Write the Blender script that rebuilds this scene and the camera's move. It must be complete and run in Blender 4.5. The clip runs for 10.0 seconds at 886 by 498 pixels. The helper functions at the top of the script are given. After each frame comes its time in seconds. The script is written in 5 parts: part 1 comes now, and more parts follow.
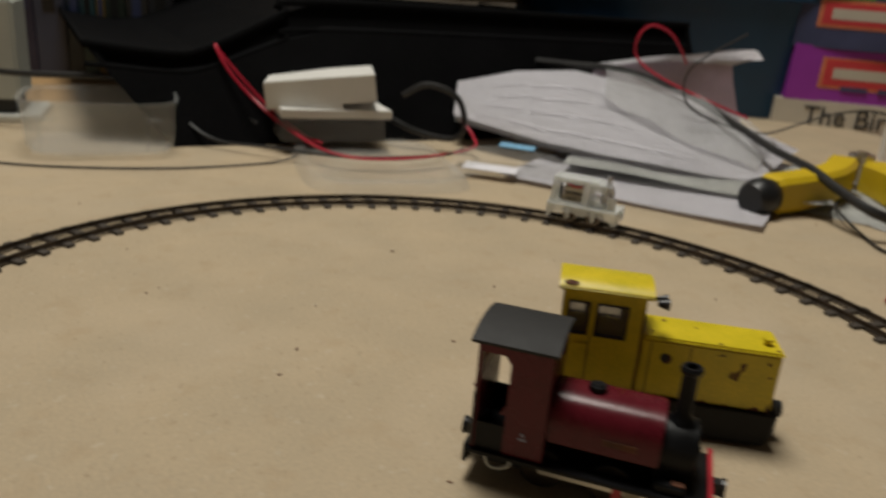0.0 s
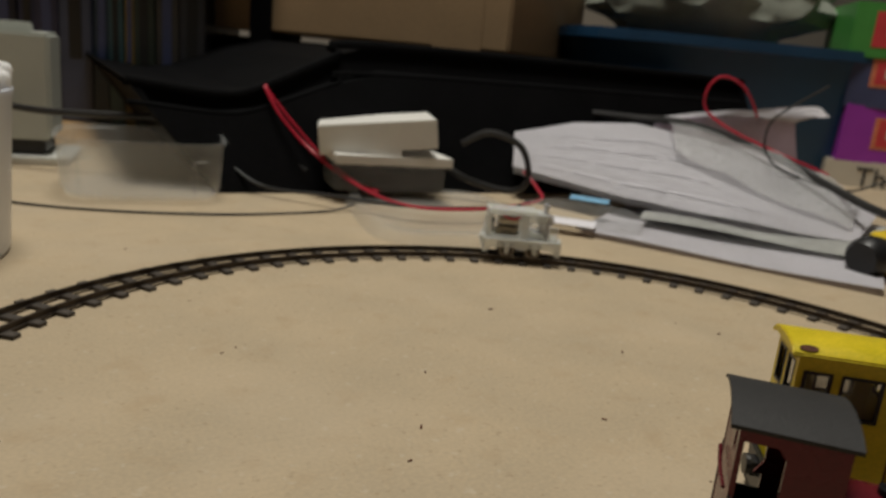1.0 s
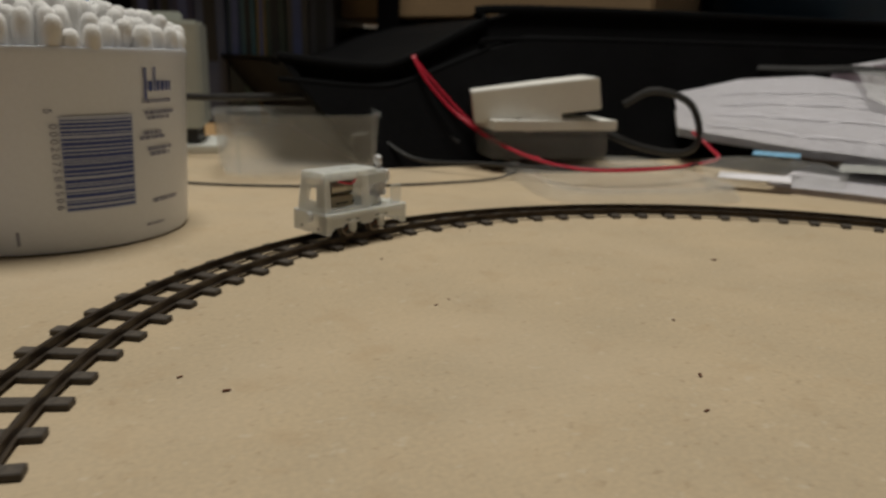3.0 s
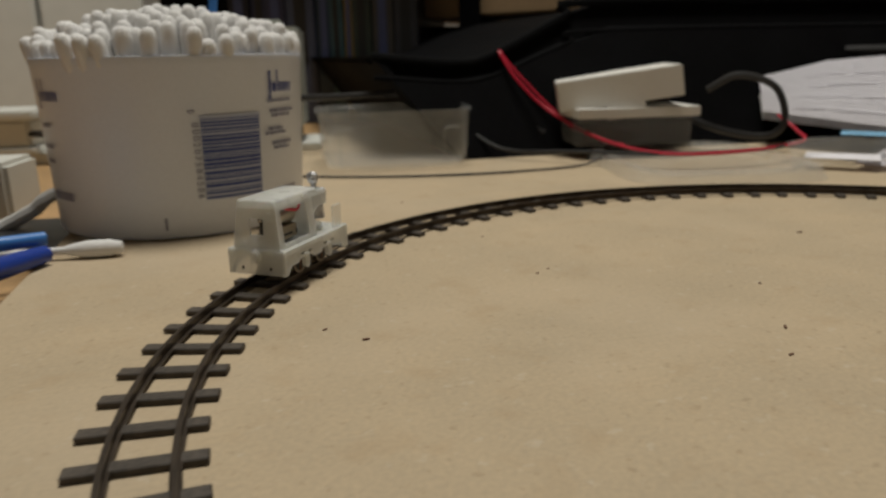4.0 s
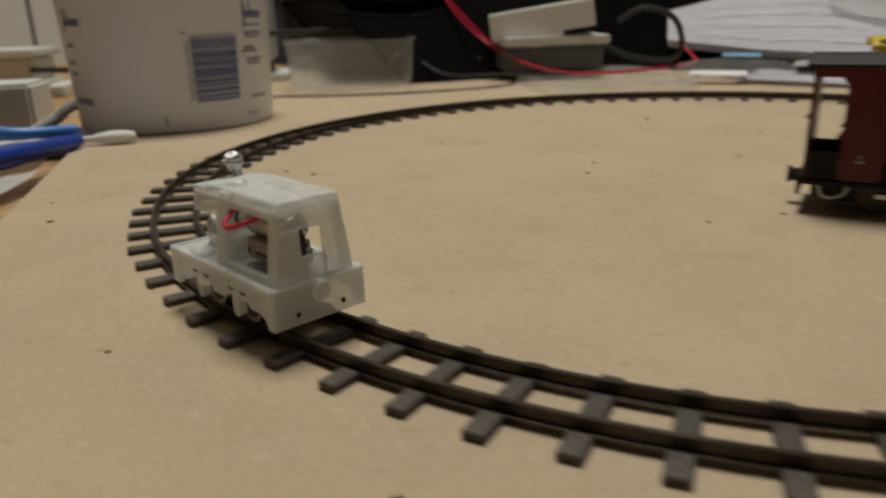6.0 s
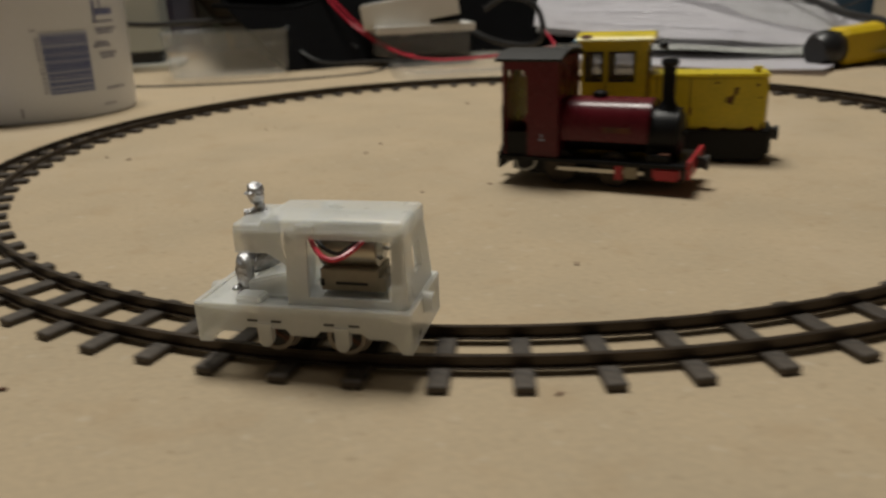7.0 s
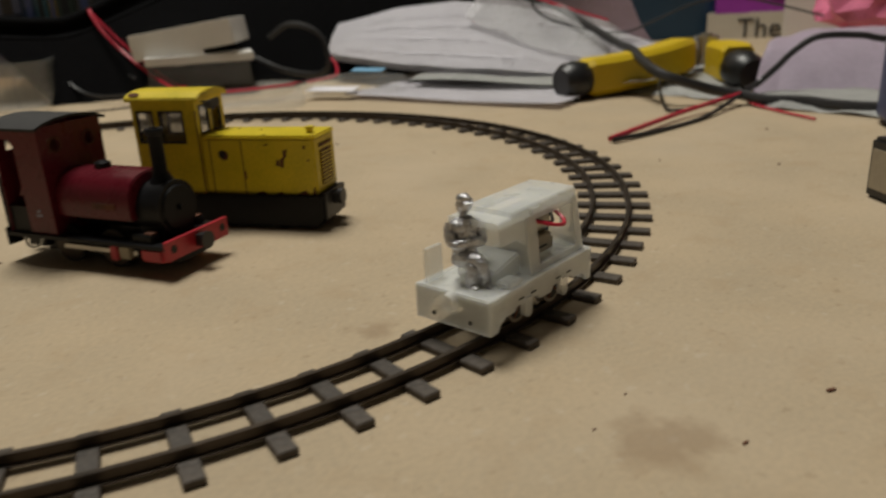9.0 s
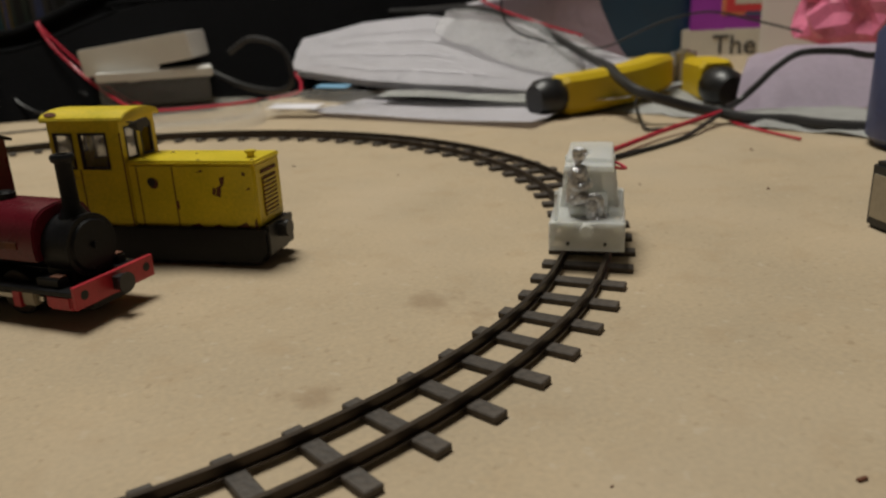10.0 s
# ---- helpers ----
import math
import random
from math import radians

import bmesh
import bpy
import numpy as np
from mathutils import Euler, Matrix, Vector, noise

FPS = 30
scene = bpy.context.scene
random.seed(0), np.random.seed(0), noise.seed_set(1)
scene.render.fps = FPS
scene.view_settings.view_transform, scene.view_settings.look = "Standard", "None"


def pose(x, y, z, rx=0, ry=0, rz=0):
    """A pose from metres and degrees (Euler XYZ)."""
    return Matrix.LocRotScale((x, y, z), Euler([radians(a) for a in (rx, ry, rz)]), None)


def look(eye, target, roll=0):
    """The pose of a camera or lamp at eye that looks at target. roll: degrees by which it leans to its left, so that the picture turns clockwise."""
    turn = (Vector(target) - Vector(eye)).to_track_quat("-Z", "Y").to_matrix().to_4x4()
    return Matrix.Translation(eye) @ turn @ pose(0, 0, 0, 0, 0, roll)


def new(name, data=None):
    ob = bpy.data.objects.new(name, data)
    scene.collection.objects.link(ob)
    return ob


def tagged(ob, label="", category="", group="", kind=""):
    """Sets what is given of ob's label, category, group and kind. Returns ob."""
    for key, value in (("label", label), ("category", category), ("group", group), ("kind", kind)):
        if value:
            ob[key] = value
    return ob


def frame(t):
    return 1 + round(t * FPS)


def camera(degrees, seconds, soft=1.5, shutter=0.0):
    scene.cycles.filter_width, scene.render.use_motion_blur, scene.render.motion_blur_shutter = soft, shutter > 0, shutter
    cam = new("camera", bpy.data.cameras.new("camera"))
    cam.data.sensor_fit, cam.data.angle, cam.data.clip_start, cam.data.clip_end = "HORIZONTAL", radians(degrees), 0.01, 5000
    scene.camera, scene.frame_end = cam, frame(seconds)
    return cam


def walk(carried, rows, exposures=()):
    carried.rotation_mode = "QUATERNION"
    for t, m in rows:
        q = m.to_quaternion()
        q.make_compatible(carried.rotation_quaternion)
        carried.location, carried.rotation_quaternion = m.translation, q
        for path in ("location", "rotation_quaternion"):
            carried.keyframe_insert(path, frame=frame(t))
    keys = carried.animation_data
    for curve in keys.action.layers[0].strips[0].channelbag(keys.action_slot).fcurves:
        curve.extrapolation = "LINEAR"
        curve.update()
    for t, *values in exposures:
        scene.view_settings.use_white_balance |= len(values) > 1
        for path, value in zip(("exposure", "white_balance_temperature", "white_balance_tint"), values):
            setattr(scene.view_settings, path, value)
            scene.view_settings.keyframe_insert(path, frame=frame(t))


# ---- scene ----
cam = camera(61.17, 10.0, soft=2.2, shutter=0.5)
# seconds, eye in metres, yaw, pitch, roll in degrees
PATH = [
    (0.0, -0.0035, -0.1971, 0.1025, 0.74, -19.21, -4.40),
    (0.5, -0.0318, -0.1794, 0.0972, 0.09, -17.29, -4.97),
    (1.0, -0.0416, -0.1604, 0.0839, 0.72, -14.33, -5.41),
    (1.5, -0.0407, -0.1480, 0.0700, 0.31, -19.12, -4.60),
    (2.0, -0.0469, -0.1411, 0.0671, 0.40, -17.00, -3.39),
    (2.5, -0.0604, -0.1378, 0.0649, 4.62, -14.24, -2.12),
    (3.0, -0.0725, -0.1405, 0.0585, 7.97, -14.38, -1.19),
    (4.5, -0.0755, -0.1803, 0.0569, 14.53, -14.66, 1.73),
    (5.0, -0.0717, -0.2010, 0.0512, 14.10, -15.28, 1.52),
    (5.2, -0.0703, -0.2110, 0.0495, 14.17, -15.89, 1.66),
    (6.5, -0.0073, -0.2545, 0.0506, 9.66, -19.05, 2.07),
    (7.0, 0.0237, -0.2635, 0.0546, 8.52, -19.64, 2.39),
    (7.5, 0.0604, -0.2624, 0.0530, 7.76, -20.14, 2.04),
    (8.0, 0.0958, -0.2581, 0.0573, 7.05, -20.01, 2.62),
    (8.5, 0.1148, -0.2422, 0.0590, 6.03, -19.84, 2.57),
    (9.0, 0.1344, -0.2268, 0.0608, 4.76, -19.15, 2.68),
    (9.5, 0.1370, -0.2120, 0.0616, 3.60, -18.52, 2.39),
    (10.0, 0.1366, -0.2038, 0.0586, 2.94, -18.05, 2.39),
]
walk(cam, [(t, pose(x, y, z, 90 + pitch, roll, yaw)) for t, x, y, z, yaw, pitch, roll in PATH],
     exposures=[(0.0, 0.0), (3.0, 0.0), (6.5, 0.06), (10.0, 0.13)])
cam.data.dof.use_dof, cam.data.dof.focus_distance, cam.data.dof.aperture_fstop = True, 0.140, 28.0

# ---- world, light, exposure ----
world = bpy.data.worlds.new("room_air")
scene.world = world
world.use_nodes = True
world.node_tree.nodes["Background"].inputs[0].default_value = (1.0, 0.93, 0.85, 1)
world.node_tree.nodes["Background"].inputs[1].default_value = 0.05


def area_lamp(name, eye, target, size, watts, colour):
    d = bpy.data.lights.new(name, "AREA")
    d.shape, d.size, d.energy, d.color = "DISK", size, watts, colour
    ob = new(name, d)
    ob.matrix_world = look(eye, target)
    return ob


area_lamp("ceiling_lamp_light", (-0.14, 0.28, 1.45), (0.0, 0.0, 0.0), 0.55, 18.4, (1.0, 0.972, 0.88))
scene.view_settings.exposure = 0.0


# ---- materials ----
def shade(name, colour, rough=0.5, metal=0.0, vary=0.12, fine=900.0, coarse=60.0, bump=0.05, spec=0.5, alpha=1.0, trans=0.0, sss=0.0, tint=None, coat=0.0):
    """Procedural surface: base colour varied at two scales, roughness variation, fine relief."""
    m = bpy.data.materials.new(name)
    m.use_nodes = True
    nt = m.node_tree
    n, l = nt.nodes, nt.links
    b = n["Principled BSDF"]
    tc = n.new("ShaderNodeTexCoord")
    a = n.new("ShaderNodeTexNoise")
    a.inputs["Scale"].default_value, a.inputs["Detail"].default_value = fine, 4
    c = n.new("ShaderNodeTexNoise")
    c.inputs["Scale"].default_value, c.inputs["Detail"].default_value = coarse, 5
    l.new(tc.outputs["Object"], a.inputs["Vector"])
    l.new(tc.outputs["Object"], c.inputs["Vector"])
    mx = n.new("ShaderNodeMath")
    mx.operation = "ADD"
    l.new(a.outputs["Fac"], mx.inputs[0])
    l.new(c.outputs["Fac"], mx.inputs[1])
    ramp = n.new("ShaderNodeMapRange")
    ramp.inputs["From Min"].default_value, ramp.inputs["From Max"].default_value = 0.7, 1.3
    l.new(mx.outputs[0], ramp.inputs["Value"])
    mix = n.new("ShaderNodeMix")
    mix.data_type = "RGBA"
    lo = [x * (1 - vary) for x in colour]
    hi = [min(1, x * (1 + vary)) for x in (tint or colour)]
    mix.inputs["A"].default_value = (*lo, 1)
    mix.inputs["B"].default_value = (*hi, 1)
    l.new(ramp.outputs["Result"], mix.inputs["Factor"])
    l.new(mix.outputs["Result"], b.inputs["Base Color"])
    rr = n.new("ShaderNodeMapRange")
    rr.inputs["To Min"].default_value, rr.inputs["To Max"].default_value = max(0.02, rough - 0.1), min(1, rough + 0.1)
    l.new(c.outputs["Fac"], rr.inputs["Value"])
    l.new(rr.outputs["Result"], b.inputs["Roughness"])
    b.inputs["Metallic"].default_value = metal
    b.inputs["Specular IOR Level"].default_value = spec
    b.inputs["Transmission Weight"].default_value = trans
    b.inputs["Coat Weight"].default_value = coat
    b.inputs["Alpha"].default_value = alpha
    if sss:
        b.inputs["Subsurface Weight"].default_value = sss
        b.inputs["Subsurface Radius"].default_value = (0.0012, 0.0012, 0.0011)
        b.inputs["Subsurface Scale"].default_value = 1.0
    if bump:
        bp = n.new("ShaderNodeBump")
        bp.inputs["Strength"].default_value = bump
        bp.inputs["Distance"].default_value = 0.0006
        l.new(a.outputs["Fac"], bp.inputs["Height"])
        l.new(bp.outputs["Normal"], b.inputs["Normal"])
    return m




def fibreboard():
    m = shade("fibreboard", (0.44, 0.355, 0.245), 0.78, vary=0.08, fine=900, coarse=30, bump=0.12, spec=0.2, tint=(0.46, 0.36, 0.24))
    nt = m.node_tree
    n, l = nt.nodes, nt.links
    b = n["Principled BSDF"]
    src = b.inputs["Base Color"].links[0].from_socket
    tc = n.new("ShaderNodeTexCoord")

    def layer(src, scale, lo, hi, colour, amount, detail=3.0):
        t = n.new("ShaderNodeTexNoise")
        t.inputs["Scale"].default_value, t.inputs["Detail"].default_value = scale, detail
        l.new(tc.outputs["Object"], t.inputs["Vector"])
        r = n.new("ShaderNodeMapRange")
        r.inputs["From Min"].default_value, r.inputs["From Max"].default_value, r.inputs["To Max"].default_value = lo, hi, amount
        l.new(t.outputs["Fac"], r.inputs["Value"])
        x = n.new("ShaderNodeMix")
        x.data_type = "RGBA"
        x.inputs["B"].default_value = (*colour, 1)
        l.new(r.outputs["Result"], x.inputs["Factor"])
        l.new(src, x.inputs["A"])
        return x.outputs["Result"]

    src = layer(src, 420, 0.62, 0.74, (0.22, 0.15, 0.085), 0.32)
    src = layer(src, 300, 0.63, 0.72, (0.56, 0.49, 0.39), 0.35)
    src = layer(src, 90, 0.55, 0.75, (0.38, 0.27, 0.16), 0.35)
    src = layer(src, 14, 0.52, 0.72, (0.50, 0.41, 0.30), 0.4)
    # a few brown glue stains
    geo = n.new("ShaderNodeNewGeometry")
    wob = n.new("ShaderNodeTexNoise")
    wob.inputs["Scale"].default_value = 160
    for x, y, r in ((0.1248, -0.0587, 0.0055), (0.1325, -0.066, 0.003), (0.1076, -0.0988, 0.0045), (0.155, -0.135, 0.008)):
        d = n.new("ShaderNodeVectorMath")
        d.operation = "DISTANCE"
        d.inputs[1].default_value = (x, y, 0)
        l.new(geo.outputs["Position"], d.inputs[0])
        a = n.new("ShaderNodeMath")
        a.operation = "MULTIPLY_ADD"
        a.inputs[1].default_value = 0.014
        l.new(wob.outputs["Fac"], a.inputs[0])
        l.new(d.outputs["Value"], a.inputs[2])
        q = n.new("ShaderNodeMapRange")
        q.inputs["From Min"].default_value, q.inputs["From Max"].default_value = r + 0.008, r + 0.003
        q.inputs["To Max"].default_value = 0.4
        l.new(a.outputs[0], q.inputs["Value"])
        x2 = n.new("ShaderNodeMix")
        x2.data_type = "RGBA"
        x2.inputs["B"].default_value = (0.21, 0.13, 0.07, 1)
        l.new(q.outputs["Result"], x2.inputs["Factor"])
        l.new(src, x2.inputs["A"])
        src = x2.outputs["Result"]
    l.new(src, b.inputs["Base Color"])
    return m


MDF = fibreboard()
DESK = shade("desk_wood", (0.42, 0.26, 0.12), 0.55, vary=0.2, fine=240, coarse=18)
SLEEPER = shade("sleeper_plastic", (0.056, 0.044, 0.034), 0.6, vary=0.4, fine=900, coarse=160, bump=0.3)
RAIL = shade("rail_metal", (0.050, 0.037, 0.027), 0.40, 0.6, vary=0.3, fine=500, coarse=90)
RESIN = shade("printed_resin", (0.89, 0.915, 0.89), 0.30, vary=0.04, fine=1500, coarse=200, bump=0.08, sss=0.7, alpha=0.46)
RESINTHIN = shade("thin_clear_resin", (0.93, 0.97, 0.95), 0.30, vary=0.04, fine=1500, coarse=200, bump=0.08, alpha=0.30)
METAL = shade("white_metal", (0.56, 0.56, 0.58), 0.34, 0.85, vary=0.3, fine=1500, coarse=400, bump=0.7)
STEEL = shade("bright_steel", (0.55, 0.52, 0.47), 0.3, 1.0, vary=0.1, bump=0.05)
MOTOR = shade("motor_can", (0.42, 0.38, 0.31), 0.35, 0.85, vary=0.12)
WHEELSTEEL = shade("worn_wheel_steel", (0.20, 0.17, 0.14), 0.42, 0.6, vary=0.25)
GEARBOX = shade("gearbox_plastic", (0.33, 0.28, 0.20), 0.5, vary=0.12)
BLACK = shade("black_plastic", (0.012, 0.012, 0.013), 0.4, vary=0.3)
BLACKPAINT = shade("black_paint", (0.007, 0.007, 0.008), 0.42, vary=0.35, fine=1400, coarse=220, bump=0.12, spec=0.2)
ROOFBLACK = shade("roof_paint", (0.013, 0.012, 0.012), 0.70, vary=0.3, fine=1400, coarse=220, bump=0.15)
MAROON = shade("maroon_paint", (0.100, 0.008, 0.015), 0.28, vary=0.15, fine=1300, coarse=180, bump=0.06, spec=0.3)
REDPAINT = shade("red_paint", (0.42, 0.022, 0.035), 0.4, vary=0.15, fine=1300, coarse=180, bump=0.08)
YELLOW = shade("yellow_paint", (0.62, 0.50, 0.012), 0.36, vary=0.12, fine=1300, coarse=150, bump=0.08, tint=(0.66, 0.50, 0.015))
RUST = shade("bare_rust", (0.10, 0.032, 0.012), 0.75, vary=0.4, fine=1500, coarse=300, bump=0.2)
# near-black for wheels and frames; also paints the shade of slots, holes, recesses
BLACKSHADE = shade("black_and_recess_shade", (0.010, 0.009, 0.008), 0.6, vary=0.3)
WHITECARD = shade("white_card", (0.72, 0.70, 0.66), 0.6, vary=0.05, coarse=40)
TUBWHITE = shade("tub_white", (0.76, 0.80, 0.89), 0.32, vary=0.03, coarse=30)
COTTON = shade("cotton_wool", (0.82, 0.81, 0.80), 0.95, vary=0.05, fine=2500, bump=0.5, sss=0.1)
INKBLUE = shade("blue_ink", (0.05, 0.08, 0.29), 0.4, vary=0.1)
INKPALE = shade("pale_blue_ink", (0.52, 0.57, 0.72), 0.4, vary=0.05)
INKGREY = shade("grey_ink", (0.24, 0.25, 0.36), 0.4, vary=0.1)
PAPER = shade("paper", (0.74, 0.72, 0.76), 0.75, vary=0.06, fine=600, coarse=22, bump=0.1)
PAPER2 = shade("printed_paper", (0.60, 0.60, 0.58), 0.7, vary=0.12, fine=140, coarse=25, bump=0.1)
LILAC = shade("lilac_paper", (0.60, 0.52, 0.62), 0.7, vary=0.07, fine=300, coarse=20)
TRAYBLACK = shade("tray_plastic", (0.0035, 0.0035, 0.004), 0.75, vary=0.3, fine=400, coarse=40, bump=0.12, spec=0.05)
BLUEBIN = shade("blue_plastic", (0.010, 0.055, 0.125), 0.45, vary=0.15, coarse=25)
CARDBOARD = shade("cardboard", (0.36, 0.24, 0.13), 0.8, vary=0.1, fine=300, coarse=20)
CREAM = shade("cream_card", (0.55, 0.50, 0.42), 0.6, vary=0.06)
PURPLE = shade("purple_card", (0.30, 0.035, 0.36), 0.45, vary=0.08)
NAVY = shade("navy_card", (0.05, 0.06, 0.13), 0.4, vary=0.25, coarse=30)
GREENCARD = shade("green_card", (0.06, 0.26, 0.05), 0.45, vary=0.1)
REDCARD = shade("red_print", (0.60, 0.05, 0.06), 0.45, vary=0.1)
ORANGE = shade("orange_print", (0.62, 0.20, 0.10), 0.45, vary=0.2, coarse=80)
INKBLACK = shade("black_ink", (0.02, 0.02, 0.025), 0.5, vary=0.1)
REDWIRE = shade("red_insulation", (0.50, 0.018, 0.045), 0.35, vary=0.08)
BLACKWIRE = shade("black_insulation", (0.018, 0.017, 0.017), 0.45, vary=0.2)
WHITEWIRE = shade("white_insulation", (0.68, 0.68, 0.67), 0.4, vary=0.04)
TOOLYELLOW = shade("yellow_grip", (0.62, 0.43, 0.01), 0.45, vary=0.06, coarse=80)
TOOLBLUE = shade("blue_grip", (0.012, 0.045, 0.30), 0.35, vary=0.08)
TOOLSKY = shade("light_blue_grip", (0.05, 0.20, 0.55), 0.35, vary=0.08)
GREYBOX = shade("pale_grey_plastic", (0.52, 0.54, 0.50), 0.45, vary=0.04)
PLUGWHITE = shade("white_plastic", (0.66, 0.66, 0.62), 0.4, vary=0.04)
PINK = shade("pink_foil", (0.75, 0.20, 0.33), 0.25, vary=0.2, coarse=60)
WALLPAINT = shade("wall_paint", (0.30, 0.275, 0.24), 0.8, vary=0.05, fine=120, coarse=5)
FLOORMAT = shade("carpet", (0.10, 0.08, 0.07), 0.95, vary=0.2, fine=400, coarse=20)
BAGGREY = shade("grey_bag", (0.30, 0.32, 0.27), 0.55, vary=0.25, coarse=40)


def clear(name, tint, rough=0.12, amount=0.8, alpha=0.35):
    m = shade(name, tint, rough, vary=0.03, bump=0.02, trans=amount, alpha=alpha)
    m.node_tree.nodes["Principled BSDF"].inputs["IOR"].default_value = 1.2
    return m


CLEAR = clear("clear_plastic", (0.82, 0.84, 0.84), 0.14, 0.5, 0.24)
CLEARLID = clear("clear_lid", (0.85, 0.85, 0.82), 0.12, 0.5, 0.16)
GLASS = clear("model_glazing", (0.25, 0.24, 0.22), 0.05, 0.4, 0.35)
BAGWHITE = clear("bag_plastic", (0.82, 0.80, 0.80), 0.5, 0.2, 0.75)
SLEEVE = clear("sleeve_film", (0.88, 0.88, 0.88), 0.16, 0.3, 0.30)
BLUELABEL = shade("faded_blue_print", (0.20, 0.42, 0.62), 0.5, vary=0.3, fine=500, coarse=120)
PRINTGREY = shade("faint_grey_ink", (0.62, 0.60, 0.65), 0.7, vary=0.1)
SMOKE = clear("smoky_plastic", (0.45, 0.46, 0.48), 0.15, 0.5, 0.55)


# ---- mesh helpers ----
def bx(bm, x0, x1, y0, y1, z0, z1, m=None):
    vs = [bm.verts.new(p) for p in ((x0, y0, z0), (x1, y0, z0), (x1, y1, z0), (x0, y1, z0), (x0, y0, z1), (x1, y0, z1), (x1, y1, z1), (x0, y1, z1))]
    for f in ((3, 2, 1, 0), (4, 5, 6, 7), (0, 1, 5, 4), (1, 2, 6, 5), (2, 3, 7, 6), (3, 0, 4, 7)):
        bm.faces.new([vs[i] for i in f])
    if m is not None:
        bmesh.ops.transform(bm, matrix=m, verts=vs)
    return vs


def slab(bm, pts, off):
    """A polygon of 3D points given thickness along off."""
    off = Vector(off)
    a = [bm.verts.new(p) for p in pts]
    b = [bm.verts.new(Vector(p) + off) for p in pts]
    k = len(pts)
    bm.faces.new(a[::-1])
    bm.faces.new(b)
    for i in range(k):
        bm.faces.new((a[i], a[(i + 1) % k], b[(i + 1) % k], b[i]))
    return a + b


def cyl(bm, p0, p1, r0, r1=None, seg=16):
    r1 = r0 if r1 is None else r1
    p0, p1 = Vector(p0), Vector(p1)
    q = (p1 - p0).to_track_quat("Z", "Y")
    a, b = [], []
    for i in range(seg):
        d = q @ Vector((math.cos(2 * math.pi * i / seg), math.sin(2 * math.pi * i / seg), 0))
        a.append(bm.verts.new(p0 + d * r0))
        b.append(bm.verts.new(p1 + d * r1))
    bm.faces.new(a[::-1])
    bm.faces.new(b)
    for i in range(seg):
        bm.faces.new((a[i], a[(i + 1) % seg], b[(i + 1) % seg], b[i]))


def smooth_line(pts, n=8):
    """Catmull-Rom line through points."""
    P = [Vector(p) for p in pts]
    P = [2 * P[0] - P[1]] + P + [2 * P[-1] - P[-2]]
    out = []
    for i in range(1, len(P) - 2):
        for k in range(n):
            t = k / n
            a, b, c, d = P[i - 1:i + 3]
            out.append(0.5 * (2 * b + (c - a) * t + (2 * a - 5 * b + 4 * c - d) * t * t + (3 * b - a - 3 * c + d) * t ** 3))
    out.append(P[-2])
    return out


def tube(bm, pts, r, seg=8, n=8, r_end=None):
    line = smooth_line(pts, n)
    rings = []
    up = Vector((0, 0, 1))
    for i, p in enumerate(line):
        d = (line[min(i + 1, len(line) - 1)] - line[max(i - 1, 0)]).normalized()
        s = d.cross(up)
        s = s.normalized() if s.length > 1e-4 else Vector((1, 0, 0))
        u = s.cross(d)
        rad = r if r_end is None else r + (r_end - r) * i / (len(line) - 1)
        rings.append([bm.verts.new(p + (s * math.cos(2 * math.pi * k / seg) + u * math.sin(2 * math.pi * k / seg)) * rad) for k in range(seg)])
    for a, b in zip(rings, rings[1:]):
        for k in range(seg):
            bm.faces.new((a[k], a[(k + 1) % seg], b[(k + 1) % seg], b[k]))
    bm.faces.new(rings[0][::-1])
    bm.faces.new(rings[-1])


def lathe(bm, prof, seg=32, at=(0, 0, 0), sx=1.0, sy=1.0, power=2.0):
    """Revolve (radius, z) pairs; power above 2 makes the ring a rounded rectangle."""
    rings = []
    for r, z in prof:
        ring = []
        for i in range(seg):
            t = 2 * math.pi * i / seg
            c, s = math.cos(t), math.sin(t)
            k = (abs(c) ** power + abs(s) ** power) ** (-1 / power)
            ring.append(bm.verts.new((at[0] + r * k * c * sx, at[1] + r * k * s * sy, at[2] + z)))
        rings.append(ring)
    for a, b in zip(rings, rings[1:]):
        for i in range(seg):
            bm.faces.new((a[i], a[(i + 1) % seg], b[(i + 1) % seg], b[i]))
    return rings


def soften(bm, w, seg=2, angle=30):
    bmesh.ops.recalc_face_normals(bm, faces=bm.faces)
    es = [e for e in bm.edges if len(e.link_faces) == 2 and e.calc_face_angle(0) > radians(angle)]
    bmesh.ops.bevel(bm, geom=es, offset=w, segments=seg, affect="EDGES", clamp_overlap=True)


def obj(name, bm, mat, smooth=False):
    bmesh.ops.recalc_face_normals(bm, faces=bm.faces)
    me = bpy.data.meshes.new(name)
    bm.to_mesh(me)
    bm.free()
    me.materials.append(mat)
    if smooth:
        for p in me.polygons:
            p.use_smooth = True
        me.set_sharp_from_angle(angle=radians(40))
    return new(name, me)


def part(name, bm, mat, parent, label="", smooth=False):
    ob = obj(name, bm, mat, smooth)
    ob.parent = parent
    if label:
        tagged(ob, label)
    return ob


def base(name, m, label, category, group="", kind=""):
    e = new(name)
    e.empty_display_size = 0.01
    e.matrix_world = m
    return tagged(e, label, category, group, kind)


def rbox(x0, x1, y0, y1, z0, z1, w=0.0003, seg=2):
    bm = bmesh.new()
    bx(bm, x0, x1, y0, y1, z0, z1)
    if w:
        soften(bm, w, seg)
    return bm


def B(*boxes, w=0.0):
    bm = bmesh.new()
    for b in boxes:
        bx(bm, *b)
    if w:
        soften(bm, w, 1)
    return bm


